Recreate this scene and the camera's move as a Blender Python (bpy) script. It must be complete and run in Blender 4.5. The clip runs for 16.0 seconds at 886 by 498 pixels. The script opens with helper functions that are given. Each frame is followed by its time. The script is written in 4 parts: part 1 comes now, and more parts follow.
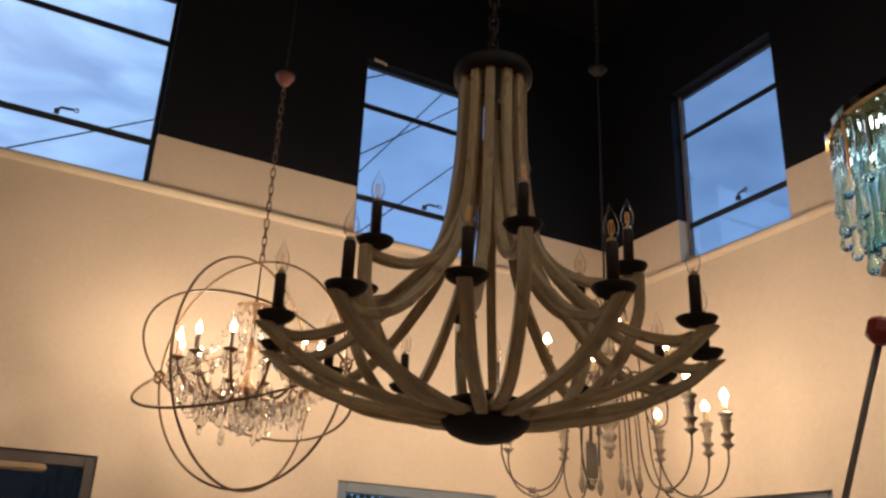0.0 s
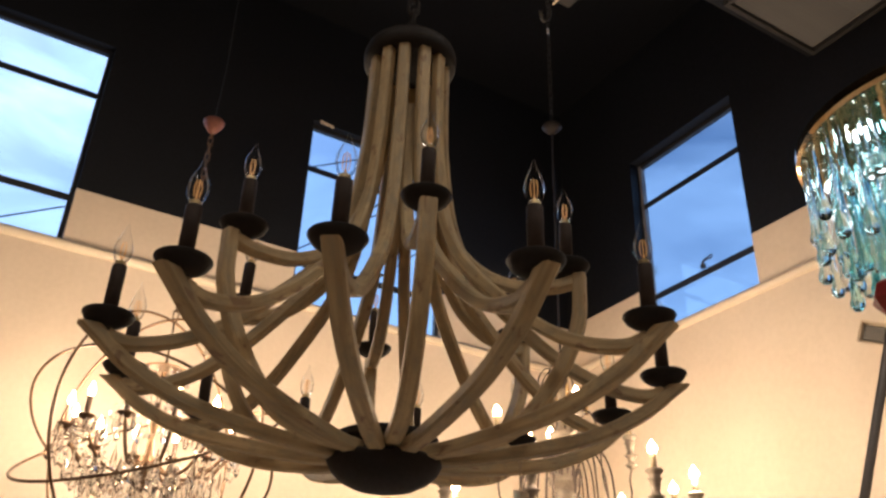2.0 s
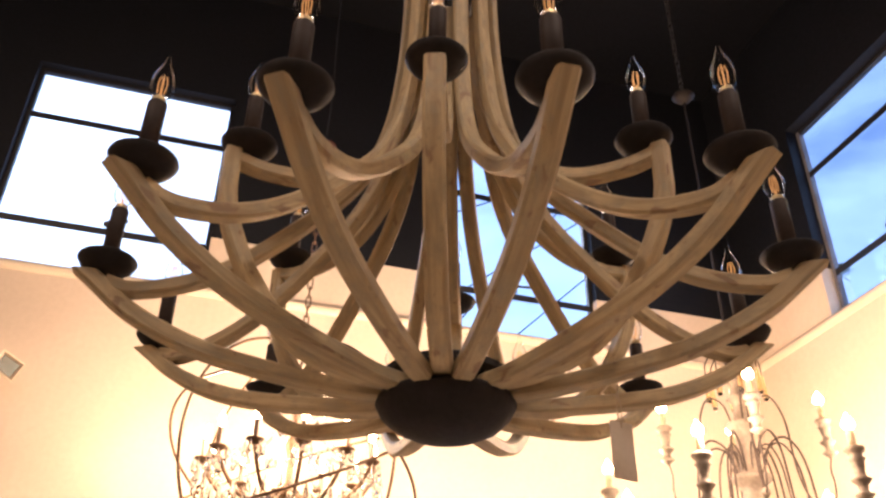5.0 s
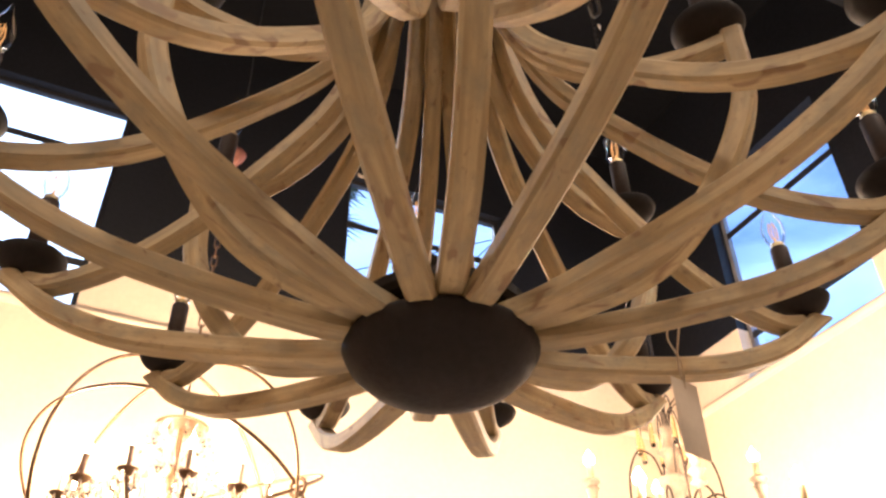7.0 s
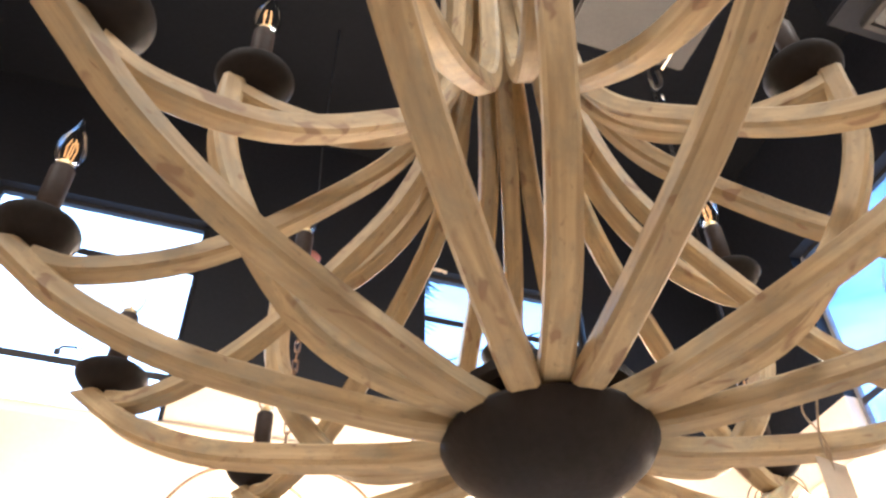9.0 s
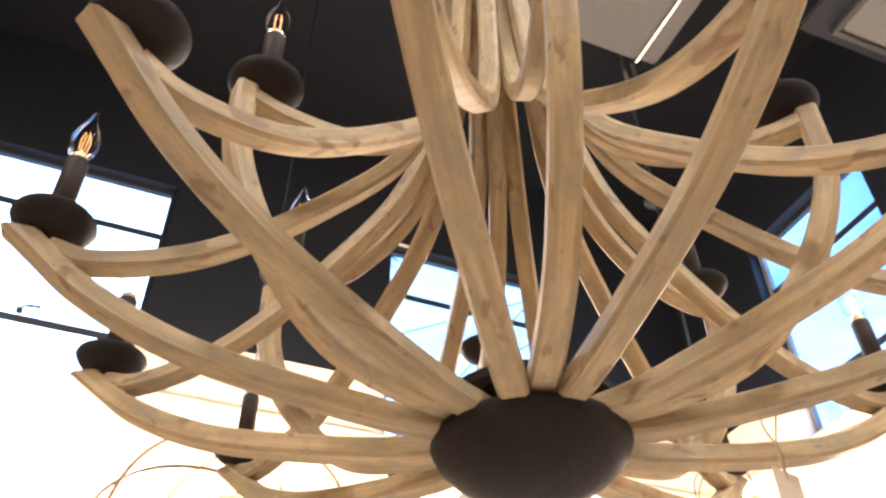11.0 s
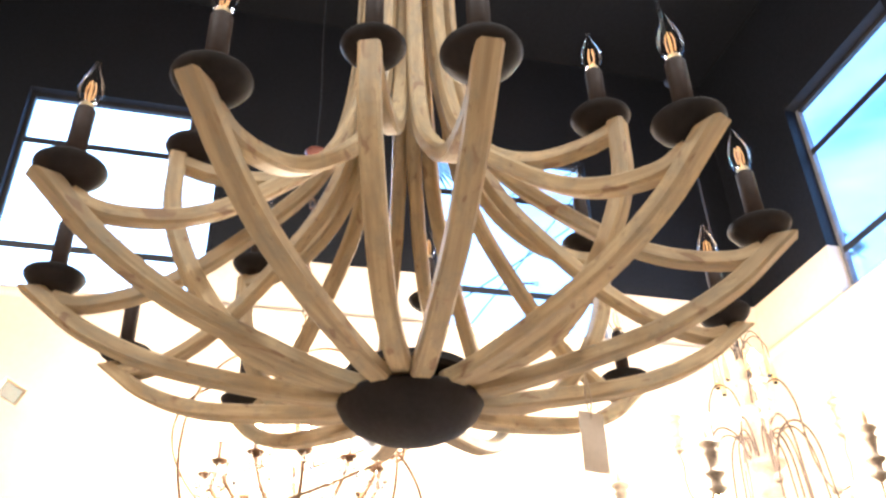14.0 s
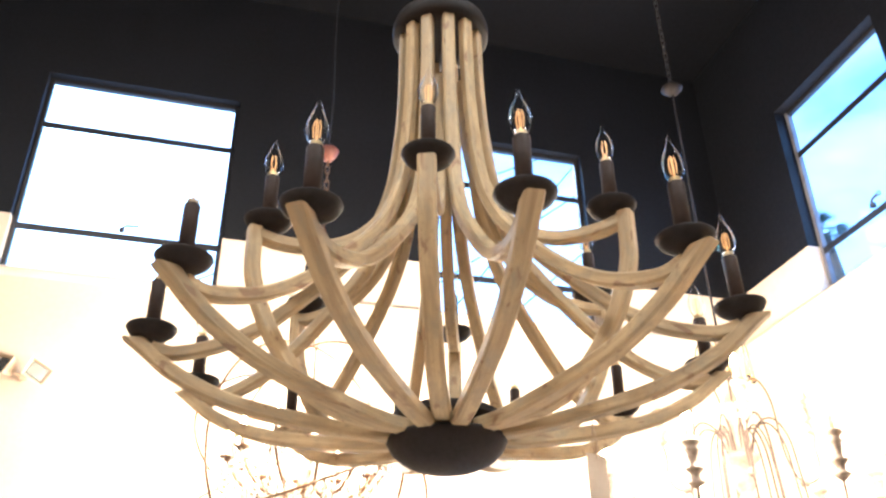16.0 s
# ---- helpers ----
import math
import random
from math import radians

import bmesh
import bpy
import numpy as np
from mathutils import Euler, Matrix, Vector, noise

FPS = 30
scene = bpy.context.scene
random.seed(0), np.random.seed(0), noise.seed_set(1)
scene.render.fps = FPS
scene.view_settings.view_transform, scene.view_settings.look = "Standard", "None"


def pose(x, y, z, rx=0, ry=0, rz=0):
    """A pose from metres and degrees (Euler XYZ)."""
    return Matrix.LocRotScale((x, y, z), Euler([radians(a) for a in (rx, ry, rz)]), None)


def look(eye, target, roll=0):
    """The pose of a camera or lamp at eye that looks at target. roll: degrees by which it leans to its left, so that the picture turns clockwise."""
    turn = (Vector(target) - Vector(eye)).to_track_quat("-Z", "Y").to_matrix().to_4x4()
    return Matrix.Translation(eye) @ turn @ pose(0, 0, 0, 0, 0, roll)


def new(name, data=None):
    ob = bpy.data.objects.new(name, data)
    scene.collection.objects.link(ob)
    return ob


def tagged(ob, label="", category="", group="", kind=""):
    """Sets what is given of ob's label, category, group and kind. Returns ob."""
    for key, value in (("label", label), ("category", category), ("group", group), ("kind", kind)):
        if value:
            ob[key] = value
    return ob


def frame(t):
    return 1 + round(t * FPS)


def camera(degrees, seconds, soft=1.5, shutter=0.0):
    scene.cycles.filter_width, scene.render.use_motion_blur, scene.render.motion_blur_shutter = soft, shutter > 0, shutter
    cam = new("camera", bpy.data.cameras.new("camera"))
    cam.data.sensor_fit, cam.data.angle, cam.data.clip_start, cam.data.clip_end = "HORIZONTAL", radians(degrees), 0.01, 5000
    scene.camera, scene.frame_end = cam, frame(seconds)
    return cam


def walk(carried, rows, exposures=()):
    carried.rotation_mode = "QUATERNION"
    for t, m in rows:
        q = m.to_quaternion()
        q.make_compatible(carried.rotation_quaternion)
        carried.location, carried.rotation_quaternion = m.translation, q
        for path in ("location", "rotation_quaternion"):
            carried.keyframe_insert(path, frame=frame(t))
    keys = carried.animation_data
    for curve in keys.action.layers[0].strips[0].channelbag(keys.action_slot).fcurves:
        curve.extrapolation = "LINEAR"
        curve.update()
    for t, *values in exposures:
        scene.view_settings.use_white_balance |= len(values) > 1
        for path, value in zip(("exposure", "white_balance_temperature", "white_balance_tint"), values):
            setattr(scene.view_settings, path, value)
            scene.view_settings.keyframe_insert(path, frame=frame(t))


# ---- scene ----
cam = camera(55.00, 16.0, soft=2.6, shutter=0.4)
PATH = [
    (0, -1.0916, -1.7888, 1.5622, 111.644, -2.300, -28.971),
    (0.5, -0.9670, -1.7428, 1.5478, 112.629, -2.973, -27.705),
    (1, -0.8416, -1.6831, 1.5340, 114.423, -3.526, -26.567),
    (1.5, -0.7607, -1.5894, 1.5183, 116.479, -3.138, -27.328),
    (2, -0.7218, -1.4448, 1.5279, 118.705, -1.774, -30.945),
    (2.5, -0.6758, -1.3732, 1.5373, 120.029, -0.510, -30.901),
    (3, -0.5525, -1.3611, 1.5395, 121.618, -0.918, -25.817),
    (3.5, -0.4402, -1.3601, 1.5102, 122.544, -1.775, -21.254),
    (4, -0.3736, -1.3580, 1.4630, 122.503, -1.138, -17.649),
    (4.5, -0.3592, -1.3016, 1.4526, 121.491, -0.789, -15.792),
    (7, -0.3500, -0.7416, 1.4664, 127.038, 0.380, -25.190),
    (7.5, -0.3439, -0.7138, 1.4794, 128.275, 1.586, -22.184),
    (8, -0.3533, -0.6994, 1.4924, 130.343, 1.926, -19.683),
    (8.5, -0.3564, -0.6840, 1.5059, 132.220, 1.396, -18.724),
    (9, -0.3457, -0.6812, 1.5051, 133.187, 0.882, -18.375),
    (11.5, -0.4244, -0.7764, 1.4906, 130.153, 0.745, -22.993),
    (12, -0.4293, -0.8330, 1.4781, 128.777, 1.255, -23.366),
    (12.5, -0.4291, -0.9028, 1.4758, 126.659, 1.997, -23.823),
    (13, -0.3967, -0.9757, 1.4878, 125.555, 3.067, -22.100),
    (13.5, -0.2907, -1.0754, 1.4540, 124.723, 1.759, -17.282),
    (14, -0.2573, -1.1706, 1.4644, 122.121, 1.620, -14.083),
    (14.5, -0.2785, -1.2296, 1.4727, 122.118, 1.469, -12.309),
    (15, -0.3331, -1.3211, 1.4777, 121.416, 1.628, -12.427),
    (15.5, -0.3862, -1.4070, 1.4785, 120.476, 1.189, -14.165),
    (16, -0.4158, -1.4496, 1.4893, 119.526, 0.782, -15.497),
]
EXPO = [(0.0, -0.48, 5600, 11), (1.5, 0.05, 5500, 10), (2.5, 0.41, 5580, 11), (3.5, 1.06, 5780, 16), (4.5, 1.12, 5850, 22), (7.0, 1.53, 5720, 15), (7.5, 1.98, 5400, 11),
        (8.0, 2.16, 5250, 10), (9.0, 2.28, 4920, 8.5), (12.0, 2.38, 5000, 8), (14.0, 2.33, 4840, 7), (16.0, 2.44, 4800, 7)]
walk(cam, [(t, pose(x, y, z, rx, ry, rz)) for t, x, y, z, rx, ry, rz in PATH], EXPO)

# ---- light ----
SUN_DIR = (-0.30, 0.72, 0.62)  # the veiled sun, behind thin cloud


def make_world():
    w = bpy.data.worlds.new("sky")
    w.use_nodes = True
    scene.world = w
    nt = w.node_tree
    nt.nodes.clear()
    out = nt.nodes.new("ShaderNodeOutputWorld")
    bg = nt.nodes.new("ShaderNodeBackground")
    sky = nt.nodes.new("ShaderNodeTexSky")
    sky.sky_type = "NISHITA"
    sky.sun_disc = False
    sky.sun_elevation = radians(38)
    sky.sun_rotation = radians(-22)
    co = nt.nodes.new("ShaderNodeTexCoord")
    mp = nt.nodes.new("ShaderNodeMapping")
    mp.inputs["Scale"].default_value = (1.6, 1.6, 4.2)
    nz = nt.nodes.new("ShaderNodeTexNoise")
    nz.inputs["Scale"].default_value = 1.7
    nz.inputs["Detail"].default_value = 7
    nz.inputs["Roughness"].default_value = 0.55
    nz.inputs["Distortion"].default_value = 0.4
    rp = nt.nodes.new("ShaderNodeValToRGB")
    rp.color_ramp.elements[0].position, rp.color_ramp.elements[0].color = 0.30, (0, 0, 0, 1)
    rp.color_ramp.elements[1].position, rp.color_ramp.elements[1].color = 0.62, (1, 1, 1, 1)
    mul = nt.nodes.new("ShaderNodeMixRGB")
    mul.blend_type = "MULTIPLY"
    mul.inputs[0].default_value = 1
    mul.inputs[2].default_value = (0.64, 0.79, 0.98, 1)
    mix = nt.nodes.new("ShaderNodeMixRGB")
    mix.inputs[2].default_value = (3.6, 5.5, 8.6, 1)
    fac = nt.nodes.new("ShaderNodeMath")
    fac.operation = "MULTIPLY"
    fac.inputs[1].default_value = 0.85
    nt.links.new(co.outputs["Generated"], mp.inputs["Vector"])
    nt.links.new(mp.outputs[0], nz.inputs["Vector"])
    nt.links.new(nz.outputs[0], rp.inputs[0])
    nt.links.new(rp.outputs[0], fac.inputs[0])
    nt.links.new(sky.outputs[0], mul.inputs[1])
    nt.links.new(mul.outputs[0], mix.inputs[1])
    nt.links.new(fac.outputs[0], mix.inputs[0])
    # thin cloud brightens round the veiled sun
    dot = nt.nodes.new("ShaderNodeVectorMath")
    dot.operation = "DOT_PRODUCT"
    dot.inputs[1].default_value = SUN_DIR
    near = nt.nodes.new("ShaderNodeMapRange")
    near.interpolation_type = "SMOOTHSTEP"
    near.inputs["From Min"].default_value, near.inputs["From Max"].default_value = 0.84, 0.985
    nrm = nt.nodes.new("ShaderNodeVectorMath")
    nrm.operation = "NORMALIZE"
    nt.links.new(co.outputs["Generated"], nrm.inputs[0])
    nt.links.new(nrm.outputs[0], dot.inputs[0])
    nt.links.new(dot.outputs["Value"], near.inputs["Value"])
    veil = nt.nodes.new("ShaderNodeMixRGB")
    veil.inputs[2].default_value = (8.6, 11.4, 14.0, 1)
    puff = nt.nodes.new("ShaderNodeTexNoise")
    puff.inputs["Scale"].default_value, puff.inputs["Detail"].default_value = 4.5, 6
    puff.inputs["Roughness"].default_value, puff.inputs["Distortion"].default_value = 0.5, 0.6
    nt.links.new(mp.outputs[0], puff.inputs["Vector"])
    lump = nt.nodes.new("ShaderNodeMapRange")
    lump.inputs["From Min"].default_value, lump.inputs["From Max"].default_value = 0.36, 0.62
    lump.inputs["To Min"].default_value = 0.06
    nt.links.new(puff.outputs[0], lump.inputs["Value"])
    both = nt.nodes.new("ShaderNodeMath")
    both.operation = "MULTIPLY"
    nt.links.new(near.outputs[0], both.inputs[0])
    nt.links.new(lump.outputs[0], both.inputs[1])
    nt.links.new(both.outputs[0], veil.inputs[0])
    nt.links.new(mix.outputs[0], veil.inputs[1])
    nt.links.new(veil.outputs[0], bg.inputs[0])
    bg.inputs[1].default_value = 0.12
    nt.links.new(bg.outputs[0], out.inputs[0])


make_world()
sun = new("sun", bpy.data.lights.new("sun", "SUN"))
sun.data.energy, sun.data.angle, sun.data.color = 0.5, radians(15), (1.0, 0.95, 0.88)
sun.matrix_world = look((0, 0, 0), (-SUN_DIR[0], -SUN_DIR[1], -SUN_DIR[2]))


def lamp(name, kind, m, energy, color, size=0.05, size_y=None, spot=None):
    d = bpy.data.lights.new(name, kind)
    d.energy, d.color = energy, color
    if kind == "AREA":
        d.size = size
        if size_y:
            d.shape, d.size_y = "RECTANGLE", size_y
    else:
        d.shadow_soft_size = size
    if spot:
        d.spot_size, d.spot_blend = radians(spot), 0.6
    ob = new(name, d)
    ob.matrix_world = m
    return ob


WARM = (1.0, 0.70, 0.42)
# the showroom's rows of ceiling downlights, behind and beside the walk
for dx, dy in ((-2.6, -1.2), (-2.6, -3.6), (0.4, -3.6), (1.6, -1.8)):
    lamp("downlight", "AREA", look((dx, dy, 5.6), (dx * 0.7, dy * 0.7, 0)), 24.0, (1.0, 0.79, 0.56), 0.5)
# daylight that comes in by the three high windows
for nm, at, to, sx in (("daylight_a", (-1.07, 3.31, 4.47), (-1.07, 0, 4.47), 1.13), ("daylight_b", (1.423, 3.31, 4.47), (1.423, 0, 4.47), 1.05),
                       ("daylight_c", (3.193, 1.921, 4.47), (0, 1.921, 4.47), 0.9)):
    lamp(nm, "AREA", look(at, to), 1.7, (0.45, 0.68, 1.0), sx, 1.35)


# ---- materials ----
def material(name, color, rough=0.5, metal=0.0, var=None, scale=6.0, stretch=(1, 1, 1), fine=60.0, bump=0.1, bump_scale=None,
             rand=0.0, spec=0.5, emit=None, emit_strength=0.0, detail=5.0):
    """Principled surface with a coarse and a fine variation, and fine relief."""
    m = bpy.data.materials.new(name)
    m.use_nodes = True
    nt = m.node_tree
    b = nt.nodes["Principled BSDF"]
    b.inputs["Roughness"].default_value = rough
    b.inputs["Metallic"].default_value = metal
    b.inputs["Specular IOR Level"].default_value = spec
    b.inputs["Base Color"].default_value = (*color, 1)
    if emit:
        b.inputs["Emission Color"].default_value = (*emit, 1)
        b.inputs["Emission Strength"].default_value = emit_strength
    if var is None:
        return m
    co = nt.nodes.new("ShaderNodeTexCoord")
    mp = nt.nodes.new("ShaderNodeMapping")
    mp.inputs["Scale"].default_value = stretch
    nt.links.new(co.outputs["Object"], mp.inputs[0])
    if rand:
        oi = nt.nodes.new("ShaderNodeObjectInfo")
        sc = nt.nodes.new("ShaderNodeVectorMath")
        sc.operation = "MULTIPLY_ADD"
        comb = nt.nodes.new("ShaderNodeCombineXYZ")
        for k in range(3):
            nt.links.new(oi.outputs["Random"], comb.inputs[k])
        sc.inputs[1].default_value = (37, 53, 71)
        nt.links.new(comb.outputs[0], sc.inputs[0])
        nt.links.new(mp.outputs[0], sc.inputs[2])
        vec = sc.outputs[0]
    else:
        vec = mp.outputs[0]
    a = nt.nodes.new("ShaderNodeTexNoise")
    a.inputs["Scale"].default_value, a.inputs["Detail"].default_value = scale, detail
    f = nt.nodes.new("ShaderNodeTexNoise")
    f.inputs["Scale"].default_value, f.inputs["Detail"].default_value = fine, 4
    nt.links.new(vec, a.inputs["Vector"])
    nt.links.new(vec, f.inputs["Vector"])
    rp = nt.nodes.new("ShaderNodeValToRGB")
    rp.color_ramp.elements[0].position, rp.color_ramp.elements[1].position = 0.32, 0.68
    rp.color_ramp.elements[0].color, rp.color_ramp.elements[1].color = (*var, 1), (*color, 1)
    ad = nt.nodes.new("ShaderNodeMath")
    ad.operation = "MULTIPLY_ADD"
    ad.inputs[1].default_value = 0.35
    sb = nt.nodes.new("ShaderNodeMath")
    sb.operation = "MULTIPLY_ADD"
    sb.inputs[1].default_value, sb.inputs[2].default_value = 0.8, -0.08
    nt.links.new(a.outputs[0], sb.inputs[0])
    nt.links.new(f.outputs[0], ad.inputs[0])
    nt.links.new(sb.outputs[0], ad.inputs[2])
    nt.links.new(ad.outputs[0], rp.inputs[0])
    col = rp.outputs[0]
    if rand:
        hs = nt.nodes.new("ShaderNodeHueSaturation")
        mr = nt.nodes.new("ShaderNodeMapRange")
        mr.inputs["To Min"].default_value, mr.inputs["To Max"].default_value = 1 - rand, 1 + rand
        nt.links.new(oi.outputs["Random"], mr.inputs[0])
        nt.links.new(mr.outputs[0], hs.inputs["Value"])
        nt.links.new(col, hs.inputs["Color"])
        col = hs.outputs[0]
    nt.links.new(col, b.inputs["Base Color"])
    ro = nt.nodes.new("ShaderNodeMapRange")
    ro.inputs["To Min"].default_value, ro.inputs["To Max"].default_value = rough + 0.1, max(rough - 0.1, 0.02)
    nt.links.new(f.outputs[0], ro.inputs[0])
    nt.links.new(ro.outputs[0], b.inputs["Roughness"])
    if bump:
        bn = nt.nodes.new("ShaderNodeBump")
        bn.inputs["Strength"].default_value = bump
        bn.inputs["Distance"].default_value = bump_scale or 0.002
        nt.links.new(f.outputs[0], bn.inputs["Height"])
        nt.links.new(bn.outputs[0], b.inputs["Normal"])
    return m


def clear(name, tint=(1, 1, 1), gloss=1.0, rough=0.02, ior=1.45):
    """Thin clear glass: it lets light through and mirrors by Fresnel."""
    m = bpy.data.materials.new(name)
    m.use_nodes = True
    nt = m.node_tree
    nt.nodes.clear()
    out = nt.nodes.new("ShaderNodeOutputMaterial")
    tr = nt.nodes.new("ShaderNodeBsdfTransparent")
    tr.inputs[0].default_value = (*tint, 1)
    gl = nt.nodes.new("ShaderNodeBsdfGlossy")
    gl.inputs["Roughness"].default_value = rough
    fr = nt.nodes.new("ShaderNodeFresnel")
    fr.inputs[0].default_value = ior
    mu = nt.nodes.new("ShaderNodeMath")
    mu.operation = "MULTIPLY"
    mu.use_clamp = True
    mu.inputs[1].default_value = gloss
    mx = nt.nodes.new("ShaderNodeMixShader")
    nt.links.new(fr.outputs[0], mu.inputs[0])
    nt.links.new(mu.outputs[0], mx.inputs[0])
    nt.links.new(tr.outputs[0], mx.inputs[1])
    nt.links.new(gl.outputs[0], mx.inputs[2])
    nt.links.new(mx.outputs[0], out.inputs[0])
    return m


def glow(name, color, strength):
    return material(name, (0.9, 0.8, 0.6), 0.4, emit=color, emit_strength=strength)


def crystal(name, color=(1, 1, 1), rough=0.0, ior=1.5):
    m = bpy.data.materials.new(name)
    m.use_nodes = True
    nt = m.node_tree
    nt.nodes.clear()
    out = nt.nodes.new("ShaderNodeOutputMaterial")
    g = nt.nodes.new("ShaderNodeBsdfGlass")
    g.inputs["Color"].default_value = (*color, 1)
    g.inputs["Roughness"].default_value, g.inputs["IOR"].default_value = rough, ior
    nt.links.new(g.outputs[0], out.inputs[0])
    return m



def wood(name):
    """Limed timber: grain streaks along the strip, a few knots, paler worn edges."""
    m = bpy.data.materials.new(name)
    m.use_nodes = True
    nt = m.node_tree
    b = nt.nodes["Principled BSDF"]
    uv = nt.nodes.new("ShaderNodeUVMap")
    oi = nt.nodes.new("ShaderNodeObjectInfo")
    comb = nt.nodes.new("ShaderNodeCombineXYZ")
    for k in range(3):
        nt.links.new(oi.outputs["Random"], comb.inputs[k])
    off = nt.nodes.new("ShaderNodeVectorMath")
    off.operation = "MULTIPLY_ADD"
    off.inputs[1].default_value = (17, 29, 43)
    nt.links.new(comb.outputs[0], off.inputs[0])
    nt.links.new(uv.outputs[0], off.inputs[2])

    def noise_at(stretch, scale, detail, rough=0.55, dist=0.0):
        mp = nt.nodes.new("ShaderNodeMapping")
        mp.inputs["Scale"].default_value = stretch
        nt.links.new(off.outputs[0], mp.inputs[0])
        n = nt.nodes.new("ShaderNodeTexNoise")
        n.inputs["Scale"].default_value, n.inputs["Detail"].default_value = scale, detail
        n.inputs["Roughness"].default_value, n.inputs["Distortion"].default_value = rough, dist
        nt.links.new(mp.outputs[0], n.inputs["Vector"])
        return n.outputs[0]

    def ramp(src, p0, c0, p1, c1):
        r = nt.nodes.new("ShaderNodeValToRGB")
        r.color_ramp.elements[0].position, r.color_ramp.elements[0].color = p0, (*c0, 1)
        r.color_ramp.elements[1].position, r.color_ramp.elements[1].color = p1, (*c1, 1)
        nt.links.new(src, r.inputs[0])
        return r.outputs[0]

    def blend(fac, a, c, kind="MIX"):
        x = nt.nodes.new("ShaderNodeMixRGB")
        x.blend_type = kind
        if isinstance(fac, float):
            x.inputs[0].default_value = fac
        else:
            nt.links.new(fac, x.inputs[0])
        nt.links.new(a, x.inputs[1])
        if isinstance(c, tuple):
            x.inputs[2].default_value = (*c, 1)
        else:
            nt.links.new(c, x.inputs[2])
        return x.outputs[0]

    broad = noise_at((2.4, 20, 1), 3.0, 4, 0.5, 0.8)
    grain = noise_at((3, 60, 1), 3.0, 4, 0.5, 0.5)
    stain = noise_at((9, 16, 1), 2.2, 5, 0.65, 0.4)
    knots = noise_at((14, 26, 1), 1.6, 2, 0.4, 0.8)
    col = ramp(broad, 0.33, (0.352, 0.260, 0.136), 0.66, (0.50, 0.386, 0.212))
    col = blend(0.28, col, ramp(grain, 0.36, (0.58, 0.50, 0.42), 0.56, (1.0, 1.0, 1.0)), "MULTIPLY")
    col = blend(ramp(stain, 0.47, (0, 0, 0), 0.66, (0.7, 0.7, 0.7)), col, (0.272, 0.232, 0.152))
    col = blend(ramp(knots, 0.635, (0, 0, 0), 0.70, (0.75, 0.75, 0.75)), col, (0.22, 0.13, 0.07))
    fleck = noise_at((30, 55, 1), 3.0, 3, 0.6, 0.4)
    col = blend(ramp(fleck, 0.60, (0, 0, 0), 0.72, (0.5, 0.5, 0.5)), col, (0.21, 0.15, 0.085))
    hs = nt.nodes.new("ShaderNodeHueSaturation")
    mr = nt.nodes.new("ShaderNodeMapRange")
    mr.inputs["To Min"].default_value, mr.inputs["To Max"].default_value = 0.86, 1.1
    nt.links.new(oi.outputs["Random"], mr.inputs[0])
    nt.links.new(mr.outputs[0], hs.inputs["Value"])
    nt.links.new(col, hs.inputs["Color"])
    nt.links.new(hs.outputs[0], b.inputs["Base Color"])
    b.inputs["Roughness"].default_value = 0.6
    bn = nt.nodes.new("ShaderNodeBump")
    bn.inputs["Strength"].default_value, bn.inputs["Distance"].default_value = 0.4, 0.0012
    nt.links.new(grain, bn.inputs["Height"])
    nt.links.new(bn.outputs[0], b.inputs["Normal"])
    return m


M_CREAM = material("cream_plaster", (0.72, 0.60, 0.47), 0.75, var=(0.62, 0.51, 0.39), scale=1.1, fine=35, bump=0.08, bump_scale=0.003)
M_DARK = material("black_wall_paint", (0.0048, 0.0056, 0.0090), 0.65, var=(0.0034, 0.0039, 0.0062), scale=2.0, fine=40, bump=0.2, bump_scale=0.004, spec=0.3)
M_CEIL = material("black_ceiling_paint", (0.0030, 0.0034, 0.0052), 0.75, var=(0.0020, 0.0023, 0.0036), scale=1.6, fine=30, bump=0.2, bump_scale=0.004, spec=0.15)
M_TRIM = material("cream_trim_paint", (0.74, 0.63, 0.47), 0.5, var=(0.66, 0.55, 0.41), scale=3, fine=50, bump=0.1)
M_FLOOR = material("floor_concrete", (0.44, 0.41, 0.37), 0.35, var=(0.35, 0.325, 0.29), scale=1.5, fine=30, bump=0.1)
M_STEEL = material("black_window_steel", (0.012, 0.012, 0.014), 0.45, var=(0.02, 0.018, 0.017), scale=8, fine=80, bump=0.2)
M_JAMB = material("weathered_grey_frame_paint", (0.20, 0.20, 0.215), 0.6, var=(0.11, 0.10, 0.12), scale=7, fine=60, bump=0.2)
M_WOOD = wood("whitewashed_wood")
M_IRON = material("dark_bronze_iron", (0.018, 0.014, 0.0125), 0.65, var=(0.011, 0.0085, 0.0075), scale=14, fine=120, bump=0.25, bump_scale=0.001, spec=0.2)
M_SLEEVE = material("brown_candle_sleeve", (0.044, 0.031, 0.026), 0.6, var=(0.030, 0.021, 0.017), scale=20, fine=110, bump=0.1, spec=0.15)
M_BULB = clear("clear_bulb_glass", (0.965, 0.965, 0.965), 0.6, 0.02, 1.2)
M_FILA = material("amber_filament", (0.62, 0.38, 0.14), 0.4, emit=(1.0, 0.42, 0.10), emit_strength=0.16)
M_BRASS = material("brass_socket", (0.55, 0.42, 0.22), 0.3, metal=0.9)
M_PANE = clear("window_glass", (0.97, 0.985, 1.0), 0.15)
# door glass: dark tint stands in for the dim room it mirrors
M_DARKPANE = clear("smoked_glass", (0.10, 0.11, 0.12), 1.0)
